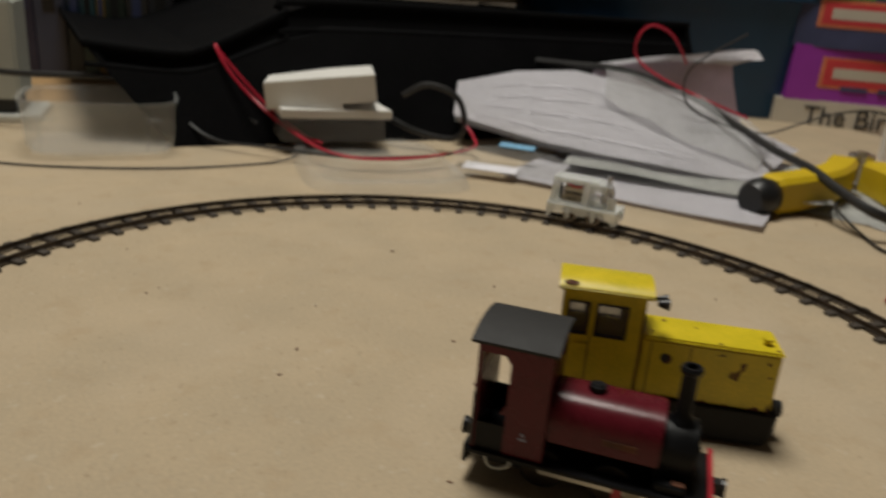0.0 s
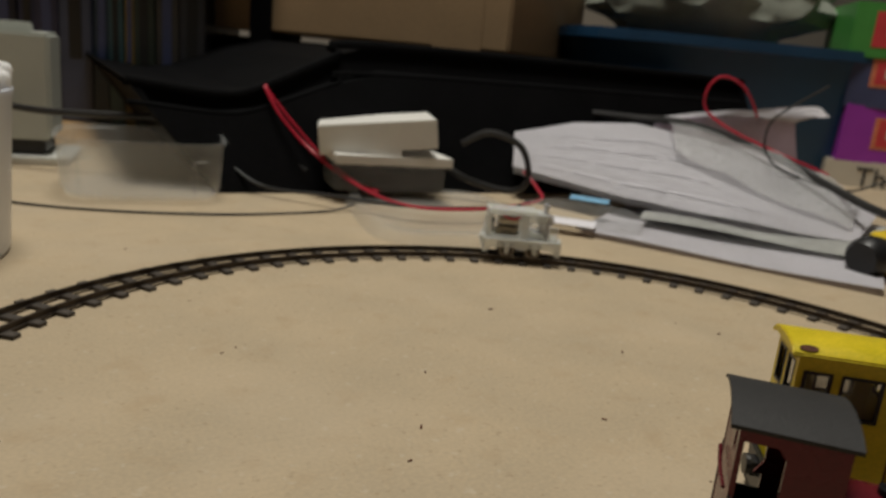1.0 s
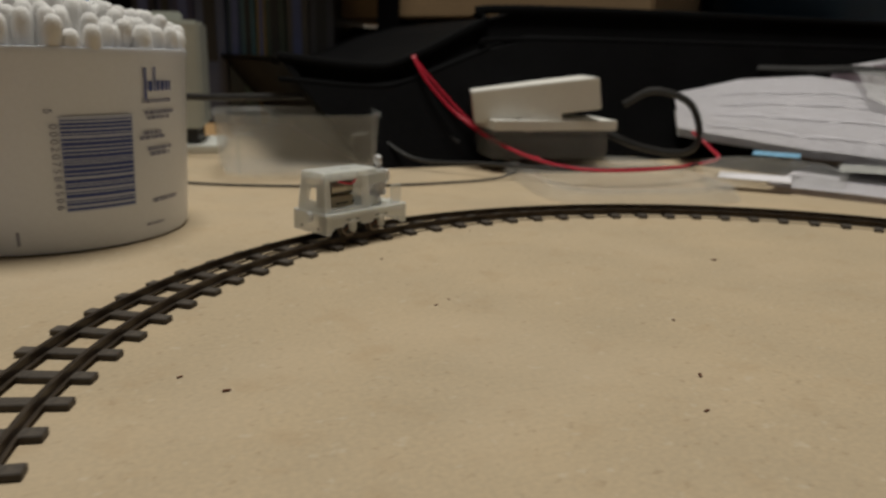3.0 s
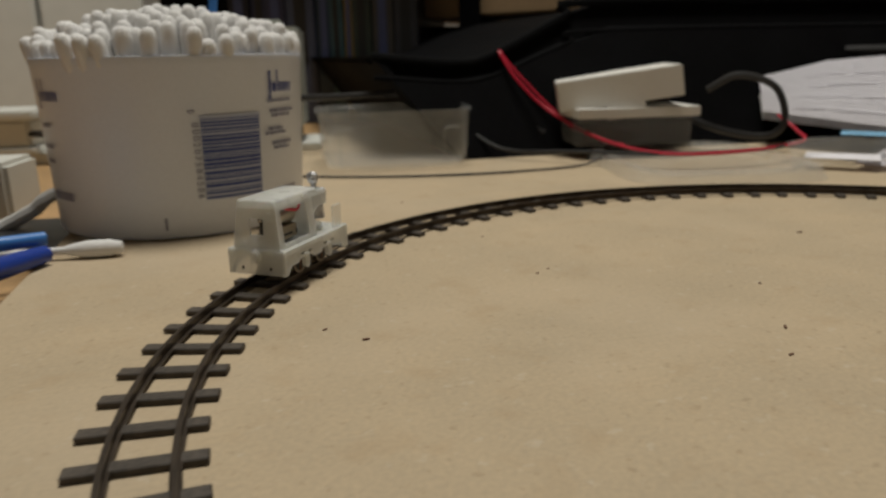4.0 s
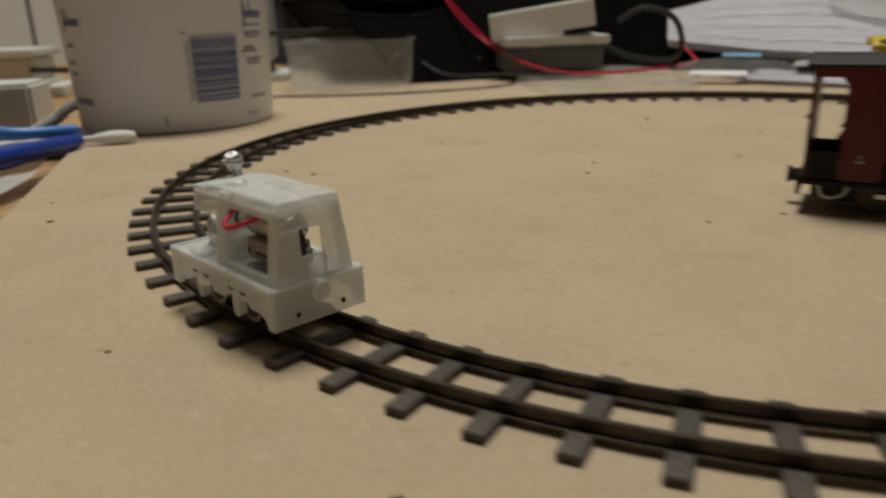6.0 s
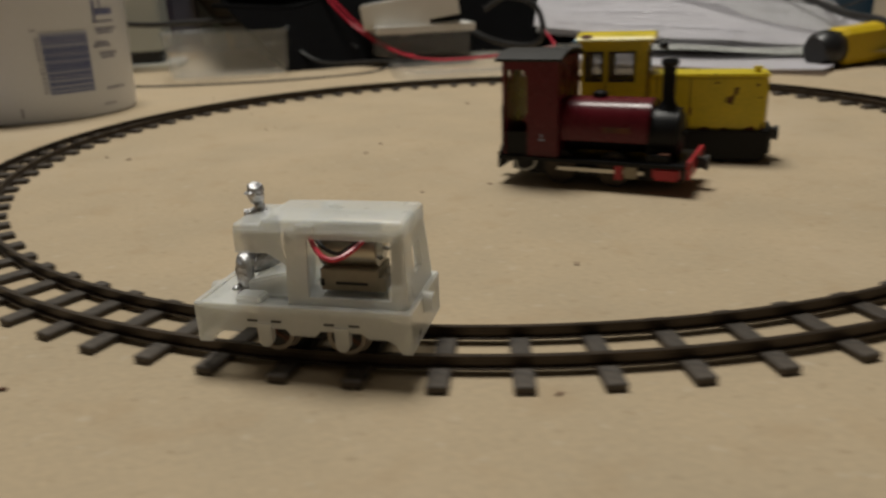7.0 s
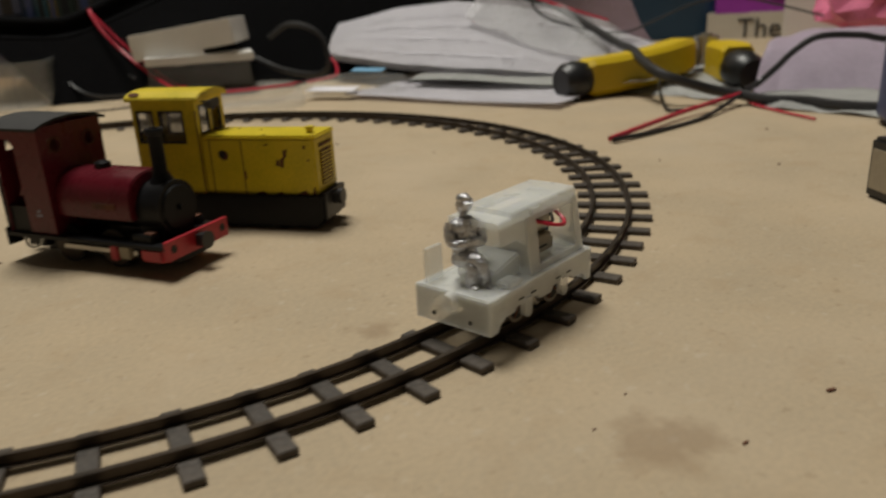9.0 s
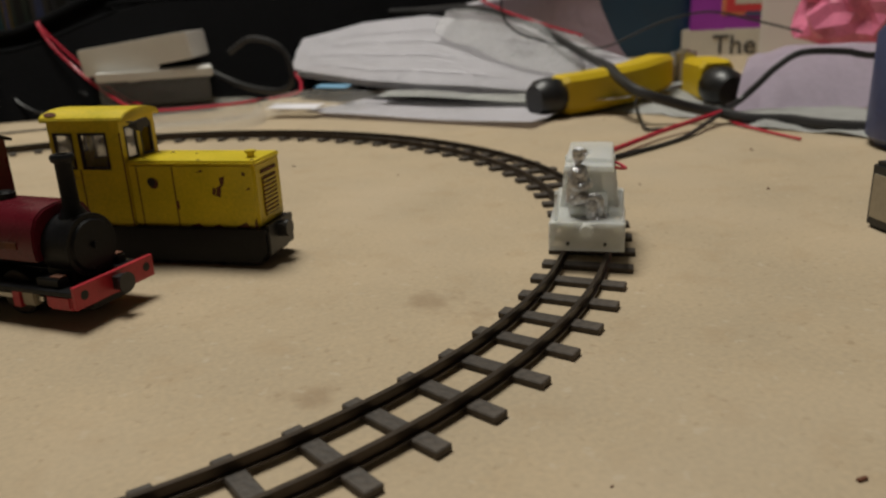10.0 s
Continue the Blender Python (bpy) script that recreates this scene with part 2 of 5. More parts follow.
def C(*cyls):
    bm = bmesh.new()
    for c in cyls:
        cyl(bm, *c)
    return bm


MM = 0.001
TURN = 28.0


def desk(u, v, z=0.0, rz=0.0):
    """A pose in the desk's own directions: u along its back edge, v away from the viewer."""
    return pose(0, 0, 0, 0, 0, TURN) @ pose(u, v, z, 0, 0, rz)


# ---- structure ----
def structure():
    bm = rbox(-0.207, 0.62, -0.55, 0.46, -0.009, 0.0, 0.0006)
    b = obj("ground", bm, MDF)
    b.matrix_world = desk(0, 0)
    tagged(b, "pale brown fibreboard sheet lying on the desk", "board", kind="structure")
    d = obj("desk_top", rbox(-0.9, 0.9, -0.75, 1.0, -0.045, -0.0092, 0.002), DESK)
    d.matrix_world = desk(0, 0)
    tagged(d, "brown wooden desk top under the board", "desk", kind="structure")
    for name, box, mat in (("wall_north", (-1.7, 1.7, 1.0, 1.06, -0.75, 1.65), WALLPAINT), ("wall_south", (-1.7, 1.7, -2.06, -2.0, -0.75, 1.65), WALLPAINT),
                           ("wall_west", (-1.76, -1.7, -2.06, 1.06, -0.75, 1.65), WALLPAINT), ("wall_east", (1.7, 1.76, -2.06, 1.06, -0.75, 1.65), WALLPAINT),
                           ("floor", (-1.76, 1.76, -2.06, 1.06, -0.81, -0.75), FLOORMAT), ("ceiling", (-1.76, 1.76, -2.06, 1.06, 1.65, 1.71), WALLPAINT)):
        o = obj(name, B(box), mat)
        o.matrix_world = desk(0, 0)
        tagged(o, "plain painted room surface" if mat is WALLPAINT else "dark carpeted floor", name.split("_")[0], kind="structure")


structure()
RADIUS = 0.1623


# the hand-bent circle: slightly oval, its sleepers a little off even four-degree steps
SLEEPER_AT = (0, 25, 36, 47, 67, 83, 110, 142, 160, 172, 192, 208, 217, 240, 260, 270, 277, 285, 293, 302, 326, 334, 346, 360)
SLEEPER_SHIFT = (1.3, 1.8, 2.8, 3.3, 3.3, 3.2, 2.75, 2.45, 2.1, 1.4, 0.9, 1.0, 0.75, 0.6, 0.2, 0.2, 0.45, 0.85, 1.45, 2.25, 2.4, 2.1, 1.3, 1.3)


def track_radius(a):
    return RADIUS + 0.0007 * math.cos(2 * a) - 0.0005 * math.sin(2 * a)


def track():
    t = base("model_railway_track", pose(0, 0, 0), "narrow-gauge model track in a full circle, brown weathered rails", "track")
    for name, off in (("outer_rail", 0.00495), ("inner_rail", -0.00495)):
        bm = bmesh.new()
        prof = [(-0.0009, 0.0009), (0.0009, 0.0009), (0.0009, 0.0012), (0.0003, 0.0014), (0.0003, 0.0024), (0.00045, 0.0025), (0.00045, 0.0030), (-0.00045, 0.0030), (-0.00045, 0.0025), (-0.0003, 0.0024), (-0.0003, 0.0014), (-0.0009, 0.0012)]
        rings = []
        for i in range(240):
            a = 2 * math.pi * i / 240
            r = track_radius(a) + off
            rings.append([bm.verts.new(((r + d) * math.cos(a), (r + d) * math.sin(a), z)) for d, z in prof])
        for i in range(240):
            A, Bq = rings[i], rings[(i + 1) % 240]
            for k in range(len(prof)):
                bm.faces.new((A[k], A[(k + 1) % len(prof)], Bq[(k + 1) % len(prof)], Bq[k]))
        part(name, bm, RAIL, t, smooth=True)
    # sleepers: one mesh with chairs, ninety of them
    bm = bmesh.new()
    bx(bm, -0.0102, 0.0102, -0.0016, 0.0016, 0.0, 0.0013)
    soften(bm, 0.0002, 1)
    first = part("sleeper", bm, SLEEPER, t)
    rng = random.Random(4)
    for i in range(90):
        o = first if i == 0 else new("sleeper", first.data)
        o.parent = t
        a = 4.0 * i + float(np.interp(4.0 * i, SLEEPER_AT, SLEEPER_SHIFT))
        o.matrix_local = pose(0, 0, 0, 0, 0, a) @ pose(track_radius(radians(a)) + 0.0008 + rng.uniform(-0.0003, 0.0003), 0, 0, 0, 0, rng.uniform(-1.2, 1.2))
    return t


track()


def crumbs():
    rng = random.Random(21)
    bm = bmesh.new()
    spots = [(-0.0408, -0.0010), (-0.0969, 0.0307), (-0.1265, -0.0239), (-0.1901, -0.0685), (0.02, 0.06), (-0.02, 0.09)]
    spots += [(rng.uniform(-0.19, 0.24), rng.uniform(-0.22, 0.2)) for _ in range(46)]
    for x, y in spots:
        s = rng.uniform(0.00025, 0.0008)
        bx(bm, -s, s, -s * 0.35, s * 0.35, 0.0, s * 0.5, pose(x, y, 0.00002, 0, 0, rng.uniform(0, 180)))
    ob = obj("dust_crumbs", bm, RUST)
    tagged(ob, "scattered dark specks of dust on the board", "dust", kind="stuff")


crumbs()


# ---- the white engine that runs round the track ----
def white_engine():
    """x ahead, y left, z up from the board; millimetres scaled by MM."""
    e = base("resin_locomotive", pose(0, 0, 0), "small unpainted white resin model locomotive with exposed motor", "model locomotive")
    k = MM
    R0 = 3.0

    def S(pts):
        return [(x * k, y * k, (z + R0) * k) for x, y, z in pts]

    # skirt: two side frames with arched lower edge, two end beams, deck
    low = [(-16.8, 2.0), (-14.6, 2.0), (-13.6, 3.2), (-12.2, 3.9), (-9.4, 3.9), (-8.6, 4.6), (-2.4, 4.6), (-1.6, 3.7), (2.2, 3.7), (3.0, 4.6), (9.4, 4.6), (10.2, 3.9), (13.2, 3.9), (14.4, 3.2), (15.2, 2.0), (16.8, 2.0)]
    for s in (-1, 1):
        bm = bmesh.new()
        pts = [(x, s * 8.8, z) for x, z in low] + [(16.8, s * 8.8, 7.9), (-16.8, s * 8.8, 7.9)]
        slab(bm, S(pts), (0, -s * 1.1 * k, 0))
        soften(bm, 0.15 * k, 1)
        part("side_frame", bm, RESIN, e)
        for cx in (-5.6, 6.4):
            bm = bmesh.new()
            out = [(cx - 1.1, 5.4), (cx - 1.05, 3.2)] + [(cx + 1.05 * math.cos(t), 3.0 + 1.05 * math.sin(t)) for t in [math.pi + i * math.pi / 8 for i in range(9)]] + [(cx + 1.05, 3.2), (cx + 1.1, 5.4)]
            slab(bm, S([(x, s * 9.15, z) for x, z in out]), (0, -s * 1.3 * k, 0))
            part("axlebox", bm, RESIN, e)
            # near-black bars on the frame face paint the dark depth of slots
            bm = bmesh.new()
            for q in (-1.9, 1.9):
                bx(bm, (cx + q - 0.8) * k, (cx + q + 0.8) * k, s * 8.78 * k, s * 8.86 * k, (5.55 + R0) * k, (5.85 + R0) * k)
            part("frame_slot", bm, BLACKSHADE, e, "thin dark slot")
    for name, x0, x1 in (("rear_beam", -16.85, -15.6), ("front_beam", 15.6, 16.85)):
        part(name, rbox(x0 * k, x1 * k, -8.85 * k, 8.85 * k, (2.0 + R0) * k, (8.0 + R0) * k, 0.25 * k), RESIN, e)
    for x, s in ((-16.87, -1), (16.87, 1)):
        for y in (-4.3, 4.3):
            part("beam_hole", C(((x * k, y * k, 3.6 * k + R0 * k), ((x - s * 0.3) * k, y * k, 3.6 * k + R0 * k), 0.42 * k, 0.42 * k, 10)), BLACKSHADE, e)
        bm = bmesh.new()
        cyl(bm, ((x - s * 0.4) * k, 0, (6.4 + R0) * k), ((x + s * 1.2) * k, 0, (6.4 + R0) * k), 1.7 * k, 1.4 * k, 18)
        part("coupling_boss", bm, RESIN, e, smooth=True)
    part("deck", rbox(-15.8 * k, 15.8 * k, -8.2 * k, 8.2 * k, (6.7 + R0) * k, (7.75 + R0) * k, 0.1 * k), RESIN, e)
    # housing: tapering sides with openings, end walls, rounded roof
    zb, zt, wb, wt = 7.6, 19.6, 7.3, 5.9

    def wy(z):
        return wb + (wt - wb) * (z - zb) / (zt - zb)

    for s in (-1, 1):
        bm = bmesh.new()
        for x0, x1, z0, z1 in ((-2.2, 1.1, zb, 18.2), (13.6, 16.2, zb, 18.2), (1.0, 13.7, zb, 9.0), (-2.2, 16.2, 18.1, zt + 0.2)):
            f0, f1 = (0.25 if x1 > 15 else 0) * (z0 - zb) / 4, (0.25 if x1 > 15 else 0) * (z1 - zb) / 4
            slab(bm, S([(x0, s * wy(z0), z0), (x1 - f0, s * wy(z0), z0), (x1 - f1, s * wy(z1), z1), (x0, s * wy(z1), z1)]), (0, -s * 0.8 * k, 0))
        part("housing_side", bm, RESIN, e)
        bm = bmesh.new()
        slab(bm, S([(-10.2, s * 6.1, 15.6), (-5.0, s * 6.1, 15.6), (-2.0, s * 6.3, 13.6), (-2.0, s * 5.9, zt), (-10.2, s * 5.9, zt)]), (0, -s * 0.7 * k, 0))
        part("canopy_side", bm, RESIN if s < 0 else RESINTHIN, e)
    # end walls
    bm = bmesh.new()
    for y0, y1, z0, z1 in ((-7.2, -2.2, zb, 16.2), (2.2, 7.2, zb, 16.2), (-2.25, 2.25, zb, 11.6), (-7.2, 7.2, 16.1, 20.2)):
        def cl(y, z):
            return max(-wy(z) + 0.05, min(wy(z) - 0.05, y))
        slab(bm, S([(16.2 - (z0 - zb) * 0.062, cl(y0, z0), z0), (16.2 - (z0 - zb) * 0.062, cl(y1, z0), z0), (16.2 - (z1 - zb) * 0.062, cl(y1, z1), z1), (16.2 - (z1 - zb) * 0.062, cl(y0, z1), z1)]), (-0.9 * k, 0, 0))
    part("front_wall", bm, RESIN, e)
    bm = bmesh.new()
    slab(bm, S([(-2.2, -6.9, zb), (-2.2, 6.9, zb), (-2.2, 6.0, 18.6), (-2.2, -6.0, 18.6)]), (0.9 * k, 0, 0))
    part("rear_wall", bm, RESIN, e)
    # roof as a rounded section swept along
    bm = bmesh.new()
    sec = [(-5.95, 19.0), (-5.72, 21.6), (-5.55, 22.1), (-5.15, 22.4), (0, 22.6), (5.15, 22.4), (5.55, 22.1), (5.72, 21.6), (5.95, 19.0)]
    rings = []
    for x, dz, sc in ((-10.2, -1.6, 1.0), (-6.2, -1.5, 1.0), (-5.6, -0.2, 1.0), (1.0, 0, 1.0), (15.2, 0.1, 1.0), (15.6, -0.3, 0.98), (15.7, -1.0, 0.97)):
        rings.append([bm.verts.new((x * k, y * sc * k, (19.0 + (z - 19.0) * (1 + dz / 3.6) + R0) * k)) for y, z in sec])
    for a, b in zip(rings, rings[1:]):
        for i in range(len(sec) - 1):
            bm.faces.new((a[i], a[i + 1], b[i + 1], b[i]))
        bm.faces.new((a[-1], a[0], b[0], b[-1]))
    bm.faces.new(rings[0][::-1])
    bm.faces.new(rings[-1])
    part("roof", bm, RESIN, e)
    for s in (-1, 1):
        bm = rbox(-0.6 * k, 2.6 * k, (s * 5.6 - 0.6) * k, (s * 5.6 + 0.6) * k, (19.2 + R0) * k, (21.6 + R0) * k, 0.3 * k)
        part("roof_boss", bm, RESIN, e)
    # seat pedestal and low rear panel on the inner side
    bm = bmesh.new()
    slab(bm, S([(-9.8, -4.6, 7.6), (-2.0, -4.6, 7.6), (-2.0, -4.6, 12.0), (-4.2, -4.6, 11.6), (-8.6, -4.6, 10.4), (-9.6, -4.6, 10.2)]), (0, 9.2 * k, 0))
    soften(bm, 0.35 * k, 2)
    part("seat", bm, RESIN, e)
    part("side_panel", rbox(-15.4 * k, -11.0 * k, 6.8 * k, 7.7 * k, (7.7 + R0) * k, (14.6 + R0) * k, 0.2 * k), RESINTHIN, e)
    part("step_block", rbox(-10.2 * k, -6.2 * k, -8.2 * k, -5.0 * k, (7.7 + R0) * k, (9.0 + R0) * k, 0.3 * k), RESIN, e)
    # motor, gearbox, gears, wires
    bm = bmesh.new()
    cyl(bm, (1.5 * k, 0, (15.0 + R0) * k), (10.3 * k, 0, (15.0 + R0) * k), 3.0 * k, seg=28)
    m = part("motor", bm, MOTOR, e, "silver motor can", True)
    part("motor_cap", C(((10.3 * k, 0, 15.0 * k + R0 * k), (11.0 * k, 0, 15.0 * k + R0 * k), 2.0 * k, 1.6 * k, 18)), STEEL, m)
    part("gearbox", B((1.6 * k, 10.6 * k, -3.2 * k, 3.2 * k, (8.6 + R0) * k, (12.3 + R0) * k), (10.4 * k, 11.6 * k, -3.0 * k, 3.0 * k, (8.6 + R0) * k, (11.0 + R0) * k), w=0.2 * k), GEARBOX, e)
    part("gearbox_slot", B((4.0 * k, 9.0 * k, -3.24 * k, 3.24 * k, (9.7 + R0) * k, (10.2 + R0) * k), (1.55 * k, 2.2 * k, -3.24 * k, 3.24 * k, (9.4 + R0) * k, (10.6 + R0) * k)), BLACKSHADE, e)
    part("shaft", C(((11.0 * k, 0, 15.0 * k + R0 * k), (14.0 * k, 0, 15.0 * k + R0 * k), 0.35 * k, 0.35 * k, 10)), STEEL, e)
    bm = bmesh.new()
    for z, r in ((15.2, 1.3), (12.4, 0.8), (9.8, 1.2)):
        cyl(bm, (12.3 * k, 0, (z + R0) * k), (13.1 * k, 0, (z + R0) * k), r * k, seg=14)
    bx(bm, 12.15 * k, 13.25 * k, -0.7 * k, 0.5 * k, (9.0 + R0) * k, (15.2 + R0) * k)
    part("gear_train", bm, BLACK, e)
    part("motor_top", B((1.4 * k, 9.6 * k, -3.4 * k, 3.4 * k, (17.3 + R0) * k, (18.2 + R0) * k)), BLACKSHADE, e)
    bm = bmesh.new()
    tube(bm, S([(1.0, -4.2, 17.8), (2.4, -6.2, 17.0), (4.4, -8.4, 16.3), (6.4, -8.9, 16.1), (8.0, -7.4, 16.7), (9.2, -4.6, 17.6)]), 0.40 * k, 8, 6)
    part("motor_wire", bm, REDWIRE, e, "red motor wire looping out of the opening", True)
    bm = bmesh.new()
    tube(bm, S([(1.4, -3.9, 17.9), (4.0, -6.0, 16.6), (6.4, -6.2, 16.2), (8.6, -4.2, 17.8)]), 0.34 * k, 6, 5)
    part("motor_wire", bm, BLACKWIRE, e, "black motor wire", True)
    bm = bmesh.new()
    tube(bm, S([(1.4, 4.2, 17.8), (4.4, 5.3, 16.6), (8.8, 4.2, 17.6)]), 0.4 * k, 6, 5)
    part("motor_wire", bm, REDWIRE, e, "red motor wire", True)
    # wheels, axles; turn with the distance run
    wheels = []
    for cx in (-5.3, 6.05):
        w = new("wheelset")
        w.parent = e
        w.location = (cx * k, 0, (3.05 + R0) * k)
        for s in (-1, 1):
            bm = bmesh.new()
            cyl(bm, (0, s * 4.5 * k, 0), (0, s * 5.9 * k, 0), 3.05 * k, seg=28)
            cyl(bm, (0, s * 4.2 * k, 0), (0, s * 4.5 * k, 0), 3.6 * k, seg=28)
            part("wheel", bm, WHEELSTEEL, w, smooth=True)
            bm = bmesh.new()
            cyl(bm, (0, s * 5.85 * k, 0), (0, s * 6.0 * k, 0), 2.35 * k, seg=22)
            part("wheel_centre", bm, BLACKSHADE, w)
            bm = bmesh.new()
            for a in range(4):
                bx(bm, -0.25 * k, 0.25 * k, 5.95 * k * s, 6.15 * k * s, 0, 2.4 * k, Matrix.Rotation(a * math.pi / 2, 4, "Y"))
            part("spokes", bm, RUST, w)
        part("axle", C(((0, -4.6 * k, 0), (0, 4.6 * k, 0), 0.75 * k, 0.75 * k, 10)), STEEL, w)
        wheels.append(w)
    # plain block between the wheels, coloured near-black for the shade under the deck
    part("chassis", B((-9 * k, 10 * k, -3.4 * k, 3.4 * k, (1.2 + R0) * k, (6.7 + R0) * k)), BLACKSHADE, e)
    # overall proportions against the nine millimetre gauge
    fit = Matrix.Translation((0, 0, R0 * k)) @ Matrix.Diagonal((1.000, 0.945, 0.926, 1)) @ Matrix.Translation((0, 0, -R0 * k))
    for o in e.children:
        if o.type == "MESH":
            for me in [o.data] + [q.data for q in o.children]:
                me.transform(fit)
                for v in me.vertices:
                    # deep valance, high deck, shallow roof
                    v.co.z += k * float(np.interp(v.co.z / k - R0, (2.0, 7.35, 17.2, 21.4), (0.0, 1.0, 1.1, -0.3)))
    return e, wheels


def metal_figure():
    """Cast figurine, seated with folded arms and crossed legs, one plain mesh."""
    k = MM
    bm = bmesh.new()

    def blob(c, r, sc=(1, 1, 1)):
        g = bmesh.ops.create_icosphere(bm, subdivisions=2, radius=1.0)
        bmesh.ops.transform(bm, matrix=Matrix.Translation([q * k for q in c]) @ Matrix.Diagonal((*[r * k * q for q in sc], 1)), verts=g["verts"])

    def limb(pts, r, r2):
        tube(bm, [[q * k for q in p] for p in pts], r * k, 10, 5, r2 * k)

    limb([(1.0, 0, 3.6), (0.7, 0, 7.5), (0.4, 0, 10.6), (0.4, 0, 12.2)], 2.5, 1.9)
    blob((0.3, 0, 10.7), 2.4, (0.85, 1.3, 0.85))
    limb([(0.6, 0, 12.0), (0.4, 0, 13.6)], 0.9, 0.9)
    blob((0.2, 0, 14.7), 1.55, (1.0, 0.9, 1.15))
    blob((0.3, 0, 15.7), 1.5, (1.05, 0.95, 0.75))
    blob((-0.8, 0, 15.4), 1.0, (1.2, 1.1, 0.25))
    for s in (-1, 1):
        limb([(0.7, s * 2.5, 11.4), (0.4, s * 3.1, 9.4), (-0.4, s * 2.9, 7.8), (-1.6, s * 1.0, 7.9), (-1.7, -s * 1.2, 8.2)], 1.15, 0.9)
    limb([(1.2, 1.1, 4.6), (-1.5, 1.0, 5.0), (-3.8, -0.4, 5.0), (-4.3, -0.8, 3.4), (-4.0, -1.2, 0.8)], 1.6, 1.2)
    limb([(1.2, -1.1, 4.4), (-1.8, -0.9, 4.2), (-3.2, 0.4, 3.9), (-3.6, 0.9, 2.4), (-3.4, 1.2, 0.6)], 1.6, 1.2)
    blob((-4.8, -1.3, 0.6), 1.0, (1.7, 0.8, 0.65))
    blob((-4.2, 1.3, 0.6), 1.0, (1.7, 0.8, 0.65))
    for v in bm.verts:
        d = noise.noise_vector(v.co * 900) * 0.00022 + noise.noise_vector(v.co * 350) * 0.0003
        v.co = (v.co + d) * 0.975
    ob = obj("figurine", bm, METAL, True)
    tagged(ob, "bare grey metal seated figurine with cap riding the engine", "figurine")
    return ob


ENGINE, WHEELS = white_engine()
FIGURE = metal_figure()


# ---- maroon steam engine ----
def steam_engine():
    k = MM
    e = base("steam_locomotive", pose(0.0362, -0.0544, 0, 0, 0, -17.8), "maroon model steam locomotive with black roof and chimney", "model locomotive")

    def S(pts):
        return [(x * k, y * k, z * k) for x, y, z in pts]

    part("footplate", rbox(-27.4 * k, 23.6 * k, -10.6 * k, 10.6 * k, 7.0 * k, 8.0 * k, 0.15 * k), BLACKPAINT, e)
    part("frames", B((-21 * k, 22 * k, -5.0 * k, 5.0 * k, 2.2 * k, 7.0 * k), (-25 * k, -19 * k, -7 * k, 7 * k, 3.5 * k, 7 * k), w=0.2 * k), BLACKSHADE, e)
    bm = bmesh.new()
    bx(bm, 23.4 * k, 24.4 * k, -10.9 * k, 10.9 * k, 4.6 * k, 9.4 * k)
    soften(bm, 0.15 * k, 1)
    f = part("front_buffer_beam", bm, REDPAINT, e, "bright red buffer beam")
    for y in (-8.6, 8.6):
        part("beam_hole", C(((24.3 * k, y * k, 7.2 * k), (24.46 * k, y * k, 7.2 * k), 1.0 * k, 1.0 * k, 14)), BLACKSHADE, f)
    part("rear_buffer_beam", rbox(-28.0 * k, -27.2 * k, -10.6 * k, 10.6 * k, 4.4 * k, 9.0 * k, 0.15 * k), BLACKPAINT, e)
    for x, s in ((24.4, 1), (-28.0, -1)):
        bm = bmesh.new()
        bx(bm, min(x, x + s * 2.0) * k, max(x, x + s * 2.0) * k, -1.2 * k, 1.2 * k, 5.6 * k, 8.4 * k)
        cyl(bm, ((x + s * 2.0) * k, 0, 7 * k), ((x + s * 2.8) * k, 0, 7 * k), 2.0 * k, 2.2 * k, 14)
        part("coupling", bm, BLACK, e)
    # boiler with saddle tank
    bm = bmesh.new()
    cyl(bm, (-9 * k, 0, 14.2 * k), (12 * k, 0, 14.2 * k), 5.4 * k, seg=28)
    part("boiler", bm, BLACKPAINT, e, smooth=True)
    bm = bmesh.new()
    sec = [(-8.0, 12.6), (-8.2, 15.5), (-7.8, 19.2), (-6.4, 21.6), (-4.2, 22.9), (-1.5, 23.4), (1.5, 23.4), (4.2, 22.9), (6.4, 21.6), (7.8, 19.2), (8.2, 15.5), (8.0, 12.6)]
    slab(bm, S([(-10.8, y, z) for y, z in sec]), (23.6 * k, 0, 0))
    soften(bm, 0.35 * k, 2, 50)
    t = part("saddle_tank", bm, MAROON, e, "glossy maroon saddle tank", True)
    part("tank_filler", C(((-2.0 * k, 0, 23.2 * k), (-2.0 * k, 0, 24.6 * k), 2.0 * k, 2.0 * k, 18), ((-2.0 * k, 0, 24.6 * k), (-2.0 * k, 0, 25.0 * k), 1.6 * k, 1.2 * k, 18)), BLACKPAINT, t)
    for s in (-1, 1):
        part("name_plate", B((1.0 * k, 8.2 * k, min(s * 8.15, s * 8.4) * k, max(s * 8.15, s * 8.4) * k, 15.2 * k, 16.6 * k)), RUST, t, "small illegible brass nameplate")
    bm = bmesh.new()
    cyl(bm, (12.6 * k, 0, 14.6 * k), (19.6 * k, 0, 14.6 * k), 6.6 * k, seg=30)
    cyl(bm, (19.6 * k, 0, 14.6 * k), (20.2 * k, 0, 14.6 * k), 5.6 * k, 5.2 * k, seg=26)
    cyl(bm, (20.2 * k, 0, 14.6 * k), (21.0 * k, 0, 14.6 * k), 0.7 * k, seg=10)
    bx(bm, 12.2 * k, 18.6 * k, -5.4 * k, 5.4 * k, 8.0 * k, 12.5 * k)
    part("smokebox", bm, BLACKPAINT, e, smooth=True)
    bm = bmesh.new()
